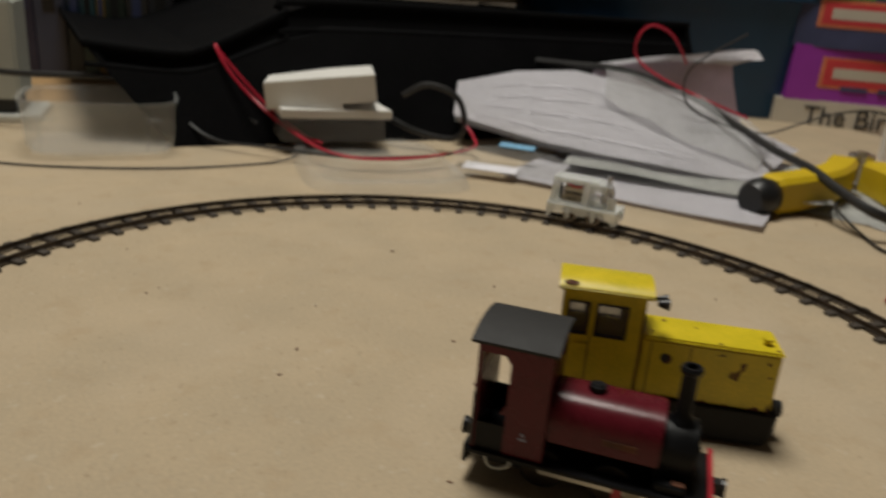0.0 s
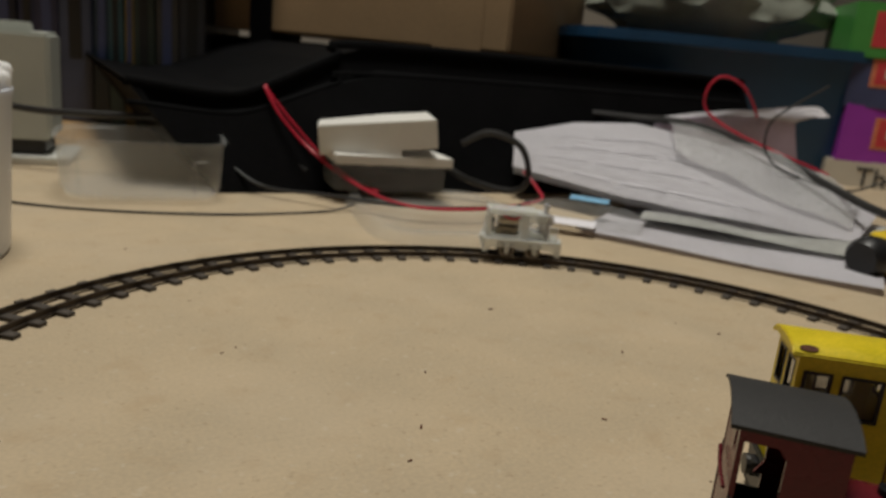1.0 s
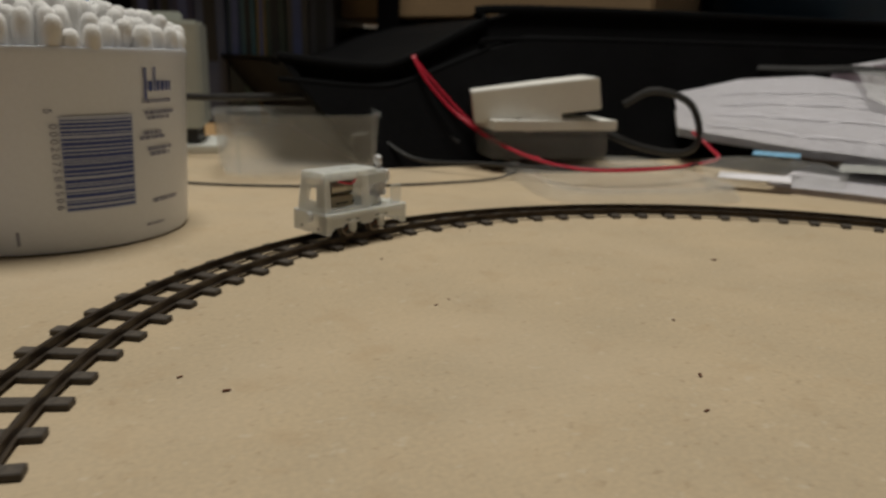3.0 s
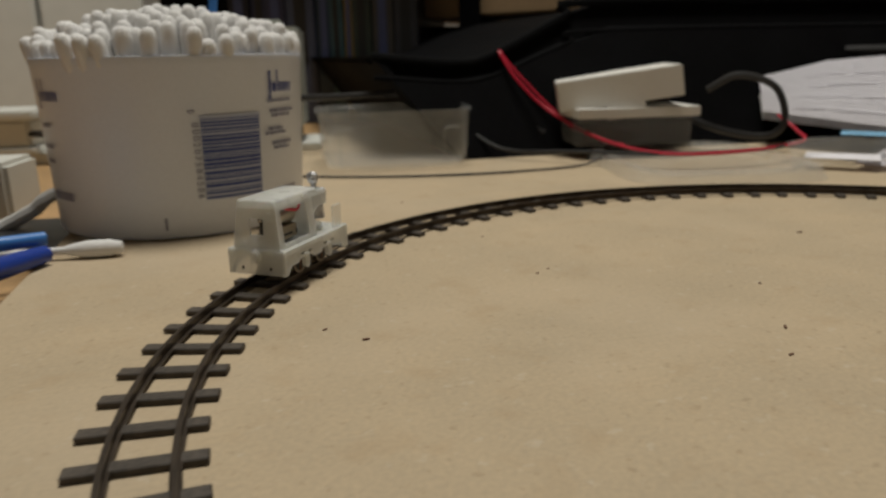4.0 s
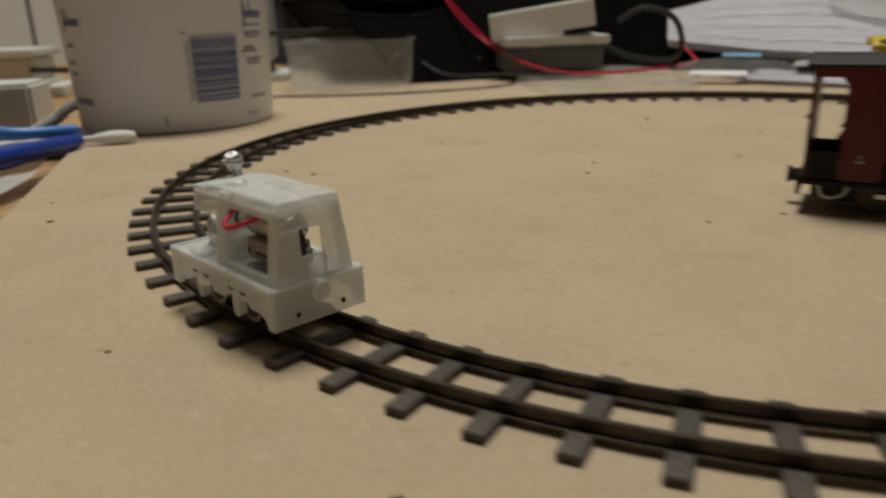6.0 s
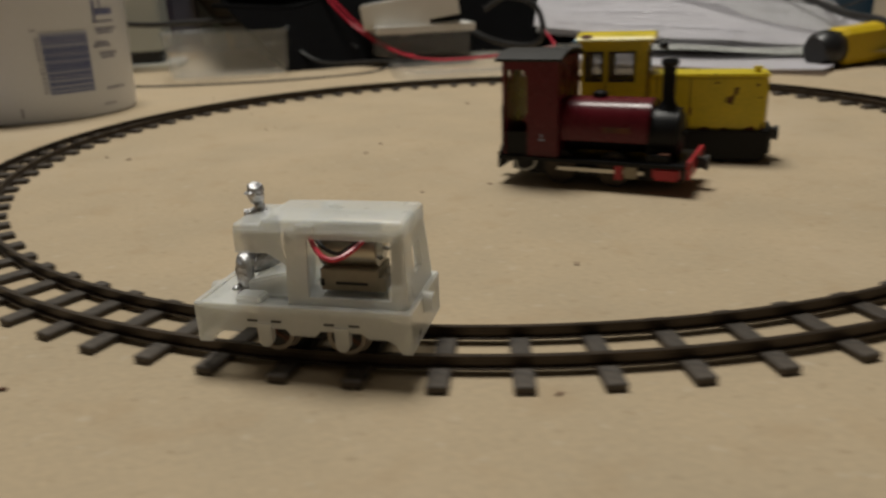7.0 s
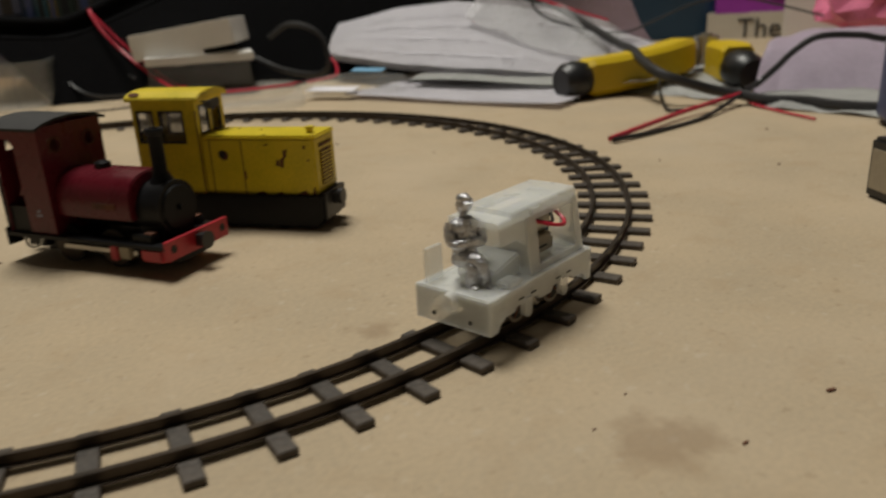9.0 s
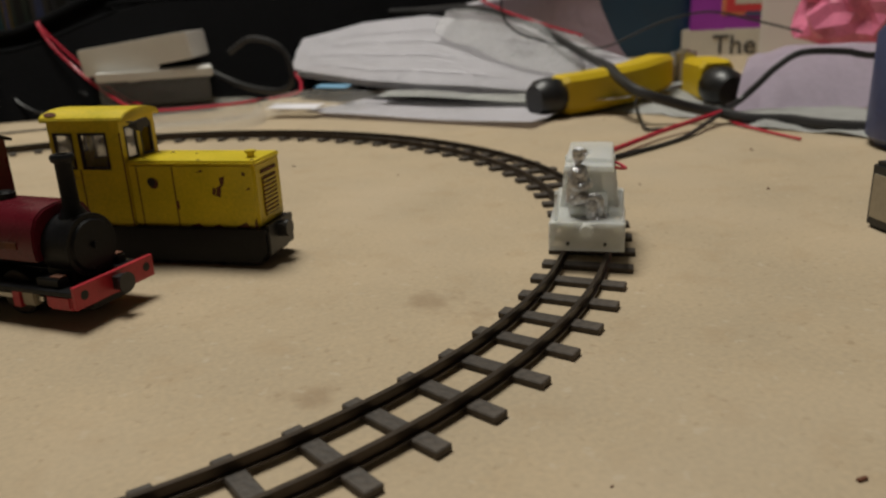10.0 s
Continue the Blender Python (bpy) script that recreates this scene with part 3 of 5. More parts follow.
    prof = [(0.0, 20.4), (3.0, 20.6), (2.4, 21.6), (1.7, 22.8), (1.65, 31.6), (2.2, 32.0), (2.4, 32.8), (2.1, 33.4), (1.3, 33.4), (1.3, 30.0), (0.0, 30.0)]
    lathe(bm, [(r * k, z * k) for r, z in prof], 22, (16.0 * k, 0, 0))
    part("chimney", bm, BLACKPAINT, e, smooth=True)
    # cab: two side sheets with an open window, spectacle plates, roof
    for s in (-1, 1):
        bm = bmesh.new()
        y = s * 9.6
        for p in ([(-19.6, 8), (-10.9, 8), (-10.9, 34.2), (-19.6, 34.2)], [(-26.8, 31.4), (-19.5, 31.4), (-19.5, 34.2), (-26.8, 34.2)],
                  [(-26.8, 8), (-26.0, 8), (-26.0, 31.5), (-26.8, 31.5)], [(-19.6, 29.6), (-19.6, 31.5), (-21.0, 31.5)], [(-19.6, 17.6), (-19.6, 20.0), (-21.0, 17.6)]):
            slab(bm, S([(x, y, z) for x, z in p]), (0, -s * 0.8 * k, 0))
        part("cab_side", bm, MAROON, e)
        # black sheet added low in the open doorway, standing in for the dark interior
        part("lower_sheet", B((-26.1 * k, -19.6 * k, min(s * 9.4, s * 8.9) * k, max(s * 9.4, s * 8.9) * k, 8 * k, 14.6 * k)), BLACKPAINT, e)
        part("handrail", C(((-26.6 * k, s * 10.1 * k, 9 * k), (-26.6 * k, s * 10.1 * k, 22 * k), 0.3 * k, 0.3 * k, 8)), BLACK, e)
        part("works_emblem", B((-16.4 * k, -14.6 * k, min(s * 9.55, s * 9.72) * k, max(s * 9.55, s * 9.72) * k, 12.4 * k, 13.0 * k), (-15.9 * k, -15.1 * k, min(s * 9.55, s * 9.72) * k, max(s * 9.55, s * 9.72) * k, 13.4 * k, 14.2 * k)), INKGREY, e)

    def plate(name, x, holes, mat):
        bm = bmesh.new()
        ys = [-9.5, -6.6, -3.8, 3.8, 6.6, 9.5]
        if holes:
            zc, h = 29.6, 1.7
            for y0, y1 in ((-9.5, -6.6), (-3.8, 3.8), (6.6, 9.5)):
                bx(bm, x * k, (x + 0.8) * k, y0 * k, y1 * k, 8 * k, 34.4 * k)
            for y0, y1 in ((-6.6, -3.8), (3.8, 6.6)):
                bx(bm, x * k, (x + 0.8) * k, y0 * k, y1 * k, 8 * k, (zc - h) * k)
                bx(bm, x * k, (x + 0.8) * k, y0 * k, y1 * k, (zc + h) * k, 34.4 * k)
        part(name, bm, mat, e)

    plate("front_spectacle_plate", -11.6, True, MAROON)
    plate("rear_spectacle_plate", -26.7, True, MAROON)
    bm = bmesh.new()
    tube(bm, S([(-27.4, 7.5, 22.0), (-27.6, 0, 21.6), (-27.4, -7.5, 22.0)]), 0.35 * k, 6, 4)
    part("rear_rail", bm, MAROON, e)
    for y in (-5.2, 5.2):
        bm = bmesh.new()
        tor = [(1.75 * math.cos(a), 1.75 * math.sin(a)) for a in [i * math.pi / 8 for i in range(17)]]
        tube(bm, S([(-10.7, y + a, 29.6 + b) for a, b in tor]), 0.28 * k, 6, 2)
        part("window_ring", bm, RUST, e)
    bm = bmesh.new()
    arc = [(-10.7, 34.3), (-8.0, 35.3), (-4.5, 36.0), (0, 36.3), (4.5, 36.0), (8.0, 35.3), (10.7, 34.3)]
    slab(bm, S([(-28.4, y, z) for y, z in arc] + [(-28.4, y, z - 0.7) for y, z in arc[::-1]]), (18.6 * k, 0, 0))
    part("cab_roof", bm, ROOFBLACK, e, "matt black curved cab roof", True)
    part("cab_floor_box", B((-17 * k, -11 * k, -6 * k, 6 * k, 8 * k, 16 * k)), BLACKSHADE, e)
    # motion parts below the footplate
    for s in (-1, 1):
        for cx in (-11.0, 4.0):
            bm = bmesh.new()
            cyl(bm, (cx * k, s * 5.2 * k, 5.0 * k), (cx * k, s * 6.6 * k, 5.0 * k), 4.8 * k, seg=26)
            w = part("wheel", bm, BLACKSHADE, e, smooth=True)
            part("tyre", C(((cx * k, s * 6.5 * k, 5.0 * k), (cx * k, s * 6.75 * k, 5.0 * k), 4.6 * k, 4.3 * k, 26)), RAIL, w)
        part("connecting_rod", B((-11.5 * k, 12 * k, min(s * 7.2, s * 7.8) * k, max(s * 7.2, s * 7.8) * k, 4.2 * k, 5.2 * k)), STEEL, e, "dull steel connecting rod")
        bm = rbox(14.5 * k, 21.5 * k, min(s * 6.6, s * 9.6) * k, max(s * 6.6, s * 9.6) * k, 3.4 * k, 7.0 * k, 0.7 * k, 3)
        part("cylinder", bm, REDPAINT, e)
        part("crosshead", rbox(7.0 * k, 10.5 * k, min(s * 6.8, s * 8.6) * k, max(s * 6.8, s * 8.6) * k, 3.2 * k, 6.6 * k, 0.3 * k), GEARBOX, e)
        part("valve_bracket", B((4.6 * k, 6.6 * k, min(s * 7.8, s * 8.8) * k, max(s * 7.8, s * 8.8) * k, 2.8 * k, 7.0 * k)), REDPAINT, e)
        bm = bmesh.new()
        tube(bm, S([(-23.5, s * 9.0, 7.0), (-22.5, s * 9.4, 4.6), (-20.5, s * 9.4, 4.0), (-18, s * 9.2, 5.0), (-17.2, s * 9.0, 7.0)]), 0.35 * k, 6, 4)
        part("step_iron", bm, PLUGWHITE, e)
        part("sandbox", rbox(12.6 * k, 18.8 * k, min(s * 6.4, s * 9.2) * k, max(s * 6.4, s * 9.2) * k, 8.0 * k, 10.0 * k, 0.3 * k), BLACKPAINT, e)
        part("sand_lid", B((16 * k, 18.6 * k, min(s * 6.8, s * 8.6) * k, max(s * 6.8, s * 8.6) * k, 10.0 * k, 10.3 * k)), RUST, e)
    return e


steam_engine()


# ---- yellow diesel ----
def diesel_engine():
    k = MM
    e = base("diesel_locomotive", pose(0.0297, -0.0190, 0, 0, 0, -9.6), "chipped yellow model diesel locomotive with black chassis", "model locomotive")

    def S(pts):
        return [(x * k, y * k, z * k) for x, y, z in pts]

    bm = bmesh.new()
    slab(bm, S([(0.0, -7.8, 0.9), (55.5, -7.8, 0.9), (57.2, -7.8, 3.4), (57.2, -7.8, 9.4), (0.0, -7.8, 9.4)]), (0, 15.6 * k, 0))
    soften(bm, 0.3 * k, 1)
    part("chassis", bm, BLACKPAINT, e, "matt black chassis")
    part("solebar", rbox(-0.2 * k, 57.6 * k, -8.2 * k, 8.0 * k, 8.4 * k, 9.7 * k, 0.2 * k), BLACKPAINT, e)
    for cx in (12, 28, 44):
        for s in (-1, 1):
            part("wheel", C(((cx * k, s * 4.4 * k, 4.2 * k), (cx * k, s * 6.2 * k, 4.2 * k), 4.2 * k, 4.2 * k, 22)), BLACKSHADE, e)
    for x, s in ((57.2, 1), (0.4, -1)):
        bm = bmesh.new()
        bx(bm, min(x, x + s * 0.8) * k, max(x, x + s * 0.8) * k, -6.6 * k, 6.6 * k, 3.0 * k, 10.2 * k)
        bx(bm, min(x, x + s * 2.2) * k, max(x, x + s * 2.2) * k, -2.0 * k, 2.0 * k, 6.4 * k, 9.4 * k)
        cyl(bm, ((x + s * 2.2) * k, 0, 8 * k), ((x + s * 3.2) * k, 0, 8 * k), 2.2 * k, seg=14)
        part("buffer_beam", bm, BLACK, e)
    # hood
    bm = bmesh.new()
    bx(bm, 21.6 * k, 56.0 * k, -7.0 * k, 7.0 * k, 9.7 * k, 25.4 * k)
    soften(bm, 0.7 * k, 3)
    h = part("hood", bm, YELLOW, e, smooth=True)
    part("hood_top", rbox(21.6 * k, 56.4 * k, -7.2 * k, 7.2 * k, 24.8 * k, 26.0 * k, 0.5 * k), YELLOW, h)
    part("radiator_grille", B((56.0 * k, 56.3 * k, -3.6 * k, 3.6 * k, 12.0 * k, 21.4 * k), (56.0 * k, 56.3 * k, -4.0 * k, 4.0 * k, 22.4 * k, 23.2 * k)), RUST, h, "dark brown radiator grille")
    for i in range(9):
        part("grille_slat", B((56.3 * k, 56.5 * k, -3.5 * k, 3.5 * k, (12.4 + i) * k, (12.8 + i) * k)), YELLOW, h)
    for s in (-1, 1):
        for x in (34.0, 24.2):
            part("panel_joint", B((x * k, (x + 0.3) * k, min(s * 6.98, s * 7.06) * k, max(s * 6.98, s * 7.06) * k, 9.9 * k, 24.6 * k)), RUST, h)
        part("porthole", C(((28.0 * k, s * 6.9 * k, 20.8 * k), (28.0 * k, s * 7.1 * k, 20.8 * k), 1.1 * k, 1.1 * k, 16)), BLACKSHADE, h)
        part("bare_patch", C(((28.5 * k, s * 6.9 * k, 20.5 * k), (28.5 * k, s * 7.06 * k, 20.5 * k), 1.4 * k, 1.4 * k, 9)), RUST, h)
        for pts in ([(45.2, 17.6), (46.4, 17.2), (46.8, 19.6), (47.6, 20.4), (48.0, 22.4), (46.6, 22.0), (46.6, 20.2), (45.6, 19.6)], [(44.2, 18.0), (45.0, 17.6), (45.4, 19.4), (44.6, 19.6)], [(53.2, 19.0), (54.4, 19.2), (54.2, 19.8)],
                    [(52.6, 22.6), (53.4, 22.4), (53.6, 23.2), (52.8, 23.4)], [(40.5, 23.2), (42.6, 23.4), (42.0, 23.9)], [(49.5, 9.9), (53.5, 9.9), (52.4, 11.2), (51.0, 10.6)], [(34.2, 14.2), (34.9, 14.0), (34.8, 16.4), (34.3, 16.2)], [(54.4, 9.9), (55.4, 9.9), (55.3, 12.4), (54.8, 11.6)], [(37.0, 9.9), (40.5, 9.9), (39.6, 10.7), (38.0, 10.4)], [(43.0, 9.9), (46.0, 9.9), (45.0, 10.6)]):
            bm = bmesh.new()
            slab(bm, S([(x, s * 6.96, z) for x, z in pts]), (0, s * 0.09 * k, 0))
            part("paint_chip", bm, RUST, h, "rust-brown patch of missing paint")
    part("filler_cap", C(((53.0 * k, -2.0 * k, 25.8 * k), (53.0 * k, -2.0 * k, 27.4 * k), 0.9 * k, 0.9 * k, 12), ((53.0 * k, -2.0 * k, 27.2 * k), (53.0 * k, -2.0 * k, 27.7 * k), 1.4 * k, 1.4 * k, 12)), YELLOW, h)
    for x, y, r in ((24.5, -3.5, 0.5), (41.0, -6.0, 0.5), (28, 4, 0.6), (55.0, -5.5, 0.6), (36, 2, 0.4)):
        part("paint_chip", C(((x * k, y * k, 25.9 * k), (x * k, y * k, 26.08 * k), r * k, r * k, 7)), RUST, h)
    # cab with window openings
    zs, zw0, zw1, zt = 9.7, 23.8, 32.8, 36.0
    c = new("cab")
    c.parent = e
    for s in (-1, 1):
        bm = bmesh.new()
        for x0, x1, z0, z1 in ((1.2, 21.6, zs, zw0), (1.2, 21.6, zw1, zt), (1.2, 2.4, zw0, zw1), (8.0, 9.6, zw0, zw1), (17.6, 21.6, zw0, zw1)):
            bx(bm, x0 * k, x1 * k, min(s * 7.2, s * 6.4) * k, max(s * 7.2, s * 6.4) * k, z0 * k, z1 * k)
        part("cab_side", bm, YELLOW, c)
        for x0, x1 in ((2.4, 8.0), (9.6, 17.6)):
            fr = bmesh.new()
            for b in ((x0, x0 + 0.6, zw0, zw1), (x1 - 0.6, x1, zw0, zw1), (x0, x1, zw0, zw0 + 0.6), (x0, x1, zw1 - 0.6, zw1)):
                bx(fr, b[0] * k, b[1] * k, min(s * 7.32, s * 6.6) * k, max(s * 7.32, s * 6.6) * k, b[2] * k, b[3] * k)
            w = part("window_frame", fr, BLACK, c)
            part("pane", B(((x0 + 0.3) * k, (x1 - 0.3) * k, min(s * 6.8, s * 6.7) * k, max(s * 6.8, s * 6.7) * k, (zw0 + 0.3) * k, (zw1 - 0.3) * k)), GLASS, w)
        part("door_joint", B((8.6 * k, 8.9 * k, min(s * 7.18, s * 7.26) * k, max(s * 7.18, s * 7.26) * k, 9.8 * k, zw0 * k), (21.2 * k, 21.6 * k, min(s * 7.18, s * 7.26) * k, max(s * 7.18, s * 7.26) * k, 9.8 * k, zw1 * k)), RUST, c)
        part("step_ledge", B((1.0 * k, 8.6 * k, min(s * 7.1, s * 7.7) * k, max(s * 7.1, s * 7.7) * k, 10.2 * k, 10.8 * k)), YELLOW, c)
        part("door_rail", B((5.4 * k, 8.4 * k, min(s * 7.15, s * 7.5) * k, max(s * 7.15, s * 7.5) * k, 21.2 * k, 21.6 * k)), YELLOW, c)
    for x in (1.2, 20.8):
        bm = bmesh.new()
        for y0, y1, z0, z1 in ((-6.4, 6.4, zs, 26.0), (-6.4, 6.4, 34.0, zt), (-6.4, -5.6, 26.0, 34.0), (-0.7, 0.7, 26.0, 34.0), (5.6, 6.4, 26.0, 34.0)):
            bx(bm, x * k, (x + 0.8) * k, y0 * k, y1 * k, z0 * k, z1 * k)
        part("cab_end", bm, YELLOW, c)
        for y0, y1 in ((-5.6, -0.7), (0.7, 5.6)):
            fr = bmesh.new()
            xo = x - 0.1 if x < 5 else x + 0.2
            for b in ((y0, y0 + 0.5, 26.0, 34.0), (y1 - 0.5, y1, 26.0, 34.0), (y0, y1, 26.0, 26.5), (y0, y1, 33.5, 34.0)):
                bx(fr, xo * k, (xo + 0.7) * k, b[0] * k, b[1] * k, b[2] * k, b[3] * k)
            part("window_frame", fr, BLACK, c)
    part("cab_interior", B((3 * k, 19 * k, -4.5 * k, 4.5 * k, 9.8 * k, 19.5 * k)), BLACKSHADE, c)
    bm = bmesh.new()
    arc = [(-7.9, 35.2), (-7.9, 36.2), (-6.6, 37.2), (-3.5, 37.9), (0, 38.1), (3.5, 37.9), (6.6, 37.2), (7.9, 36.2), (7.9, 35.2), (6.4, 36.0), (-6.4, 36.0)]
    slab(bm, S([(-0.4, y, z) for y, z in arc]), (23.6 * k, 0, 0))
    soften(bm, 0.25 * k, 2, 50)
    r = part("cab_roof", bm, YELLOW, e, smooth=True)
    bm = bmesh.new()
    slab(bm, S([(2.6 + 1.8 * math.cos(a), -6.9 + 0.5 * math.sin(a), 37.15 + 0.45 * math.sin(a)) for a in [i * math.pi / 6 for i in range(12)]]), (0, -0.1 * k, 0.12 * k))
    part("paint_chip", bm, RUST, r)
    bm = bmesh.new()
    bx(bm, 23.2 * k, 24.6 * k, -6.2 * k, -5.8 * k, 35.0 * k, 35.4 * k)
    cyl(bm, (24.2 * k, -6.2 * k, 34.4 * k), (27.0 * k, -6.2 * k, 34.4 * k), 0.7 * k, 1.5 * k, 14)
    cyl(bm, (24.4 * k, -3.6 * k, 34.8 * k), (26.8 * k, -3.6 * k, 34.8 * k), 0.6 * k, 1.3 * k, 14)
    bx(bm, 22.6 * k, 24.8 * k, -3.8 * k, -3.4 * k, 34.6 * k, 35.0 * k)
    part("twin_horn", bm, BLACK, e)
    # overall length against its cab height
    for o in e.children_recursive:
        if o.type == "MESH":
            o.data.transform(Matrix.Diagonal((0.975, 1, 1, 1)))
    return e


diesel_engine()


# ---- cotton bud tub ----
TUB = (-0.2378, 0.0888)


def cotton_tub():
    k = MM
    rb, rt, h = 43.5, 46.6, 59.0
    a0 = math.degrees(math.atan2(-0.1795 - TUB[1], -0.0755 - TUB[0]))
    e = base("cotton_bud_tub", pose(TUB[0], TUB[1], 0, 0, 0, a0 + 1.2), "white plastic tub printed in blue, full of cotton buds", "tub")
    bm = bmesh.new()
    prof = [(0, 0.6), (rb - 4, 0.6), (rb - 2.5, 0), (rb - 0.4, 0.5), (rb + 0.2, 1.6), (rt - 0.3, h - 3), (rt + 0.2, h - 1.2), (rt, h), (rt - 1.0, h + 0.1), (rt - 1.4, h - 1), (rb - 1.4, 3), (0, 3)]
    lathe(bm, [(r * k, z * k) for r, z in prof], 96)
    part("tub_body", bm, TUBWHITE, e, smooth=True)

    def on(ang, z, out=0.06):
        r = rb + (rt - rb) * z / h + out + 0.28
        return (r * math.cos(radians(ang)) * k, r * math.sin(radians(ang)) * k, z * k)

    def patch(bm, a_0, a_1, z0, z1, out=0.08):
        n = max(1, int(abs(a_1 - a_0) / 3))
        for i in range(n):
            p, q = a_0 + (a_1 - a_0) * i / n, a_0 + (a_1 - a_0) * (i + 1) / n
            vs = [bm.verts.new(on(*c, out)) for c in ((p, z0), (q, z0), (q, z1), (p, z1))]
            bm.faces.new(vs)

    rng = random.Random(11)
    # printed code: blue bars stacked over a pale panel
    bm = bmesh.new()
    patch(bm, 8.5, 35.0, 12.5, 40.2, 0.05)
    part("code_panel", bm, INKPALE, e)
    z = 13.0
    while z < 39.6:
        bm = bmesh.new()
        w = rng.choice((0.35, 0.35, 0.7, 0.7, 1.05))
        patch(bm, 8.8, 34.6, z, z + w, 0.1)
        part("code_bar", bm, INKBLUE, e)
        z += w + rng.choice((0.35, 0.35, 0.5, 0.8))
    # rows of small print as plain bars
    for q, ch in enumerate("5 000207584506"):
        if ch == " ":
            continue
        cu = bpy.data.curves.new("digit", "FONT")
        cu.body, cu.size, cu.extrude, cu.align_x = ch, 0.0030, 0.00002, "CENTER"
        tx = new("digit_source", cu)
        bpy.context.view_layer.update()
        me = bpy.data.meshes.new_from_object(tx.evaluated_get(bpy.context.evaluated_depsgraph_get()))
        bpy.data.objects.remove(tx)
        me.materials.clear()
        me.materials.append(INKGREY)
        o = new("digit", me)
        o.parent = e
        ang = 5.4 if q else 4.2
        o.matrix_local = Matrix.Translation(on(ang, 41.6 - 2.12 * q, 0.1)) @ pose(0, 0, 0, 0, 0, ang + 90) @ pose(0, 0, 0, 90, 0, 0) @ pose(0, 0, 0, 0, 0, -90)
    bm = bmesh.new()
    patch(bm, -9.2, -8.2, 3.4, 7.6, 0.1)
    part("code_mark", bm, INKGREY, e)
    for zz, a_0, a_1 in ((43.0, 40, 56), (39.6, 41, 58), (38.0, 42, 55), (33.5, 40, 50), (32.0, 38, 52), (28.5, 42, 56), (26.8, 43, 55), (12.0, 44, 60), (5.0, 40, 50)):
        bm = bmesh.new()
        a = a_0
        while a < a_1:
            b = a + rng.uniform(1.0, 3.0)
            patch(bm, a, min(b, a_1), zz, zz + (1.1 if zz > 6 else 0.7), 0.1)
            a = b + 0.6
        part("line_of_print", bm, INKGREY, e, "illegible blue-grey small print")
    for zz, a_0, a_1 in ((37.0, -68, -60), (30.0, -70, -61), (25.0, -70, -62), (14.0, -72, -52), (12.6, -70, -52)):
        bm = bmesh.new()
        patch(bm, a_0, a_1, zz, zz + 1.4, 0.1)
        part("line_of_print", bm, INKGREY, e, "illegible blue-grey small print")
    # brand mark as plain strokes
    for a_s, z_s in ((41.0, 45.5), (-66.0, 44.5)):
        bm = bmesh.new()
        for i, (da, w, z0, z1) in enumerate(((0, 1.2, -1.5, 8.0), (2.2, 2.0, 1.0, 4.0), (5.0, 0.8, 1.0, 8.2), (6.6, 1.4, 1.0, 4.2), (9.0, 1.8, 1.0, 4.0), (11.8, 1.4, 1.0, 4.0), (14.2, 1.2, 1.0, 4.0))):
            patch(bm, a_s + da, a_s + da + w, z_s + z0, z_s + z1, 0.1)
        part("brand_mark", bm, INKBLUE, e, "blue brush-like mark")
    # cotton buds, heads up
    proto_bm = bmesh.new()
    prof = [(0.0, 0.0), (1.2, 0.2), (1.2, 5.0), (2.2, 6.0), (2.6, 9.0), (2.7, 14.0), (2.4, 16.6), (1.4, 18.0), (0.0, 18.4)]
    lathe(proto_bm, [(r * k, z * k) for r, z in prof], 10)
    first = part("cotton_bud", proto_bm, COTTON, e, smooth=True)
    spots = []
    tries = 0
    while len(spots) < 240 and tries < 30000:
        tries += 1
        a, r = rng.uniform(0, 2 * math.pi), 42.6 * math.sqrt(rng.random())
        x, y = r * math.cos(a), r * math.sin(a)
        if all((x - p) ** 2 + (y - q) ** 2 > 4.5 ** 2 for p, q in spots):
            spots.append((x, y))
    for i, (x, y) in enumerate(spots):
        o = first if i == 0 else new("cotton_bud", first.data)
        o.parent = e
        r = math.hypot(x, y)
        z = 46.5 + 11.0 * (1 - (r / 44) ** 2) + rng.uniform(-2.4, 2.4)
        o.matrix_local = pose(x * k, y * k, z * k, -y * 0.22 + rng.uniform(-9, 9), x * 0.22 + rng.uniform(-9, 9), 0)
    bm = bmesh.new()
    lathe(bm, [(0, 58 * k), (20 * k, 57 * k), (34 * k, 54 * k), (44 * k, 52 * k), (44.6 * k, 47 * k)], 40)
    part("bud_bed", bm, COTTON, e)
    # a bright blue plastic stem standing in the middle
    bm = bmesh.new()
    cyl(bm, (6 * k, 14 * k, 58 * k), (4 * k, 17 * k, 84 * k), 1.6 * k, seg=10)
    part("blue_stem", bm, TOOLSKY, e, "bright blue plastic stem")
    return e


cotton_tub()


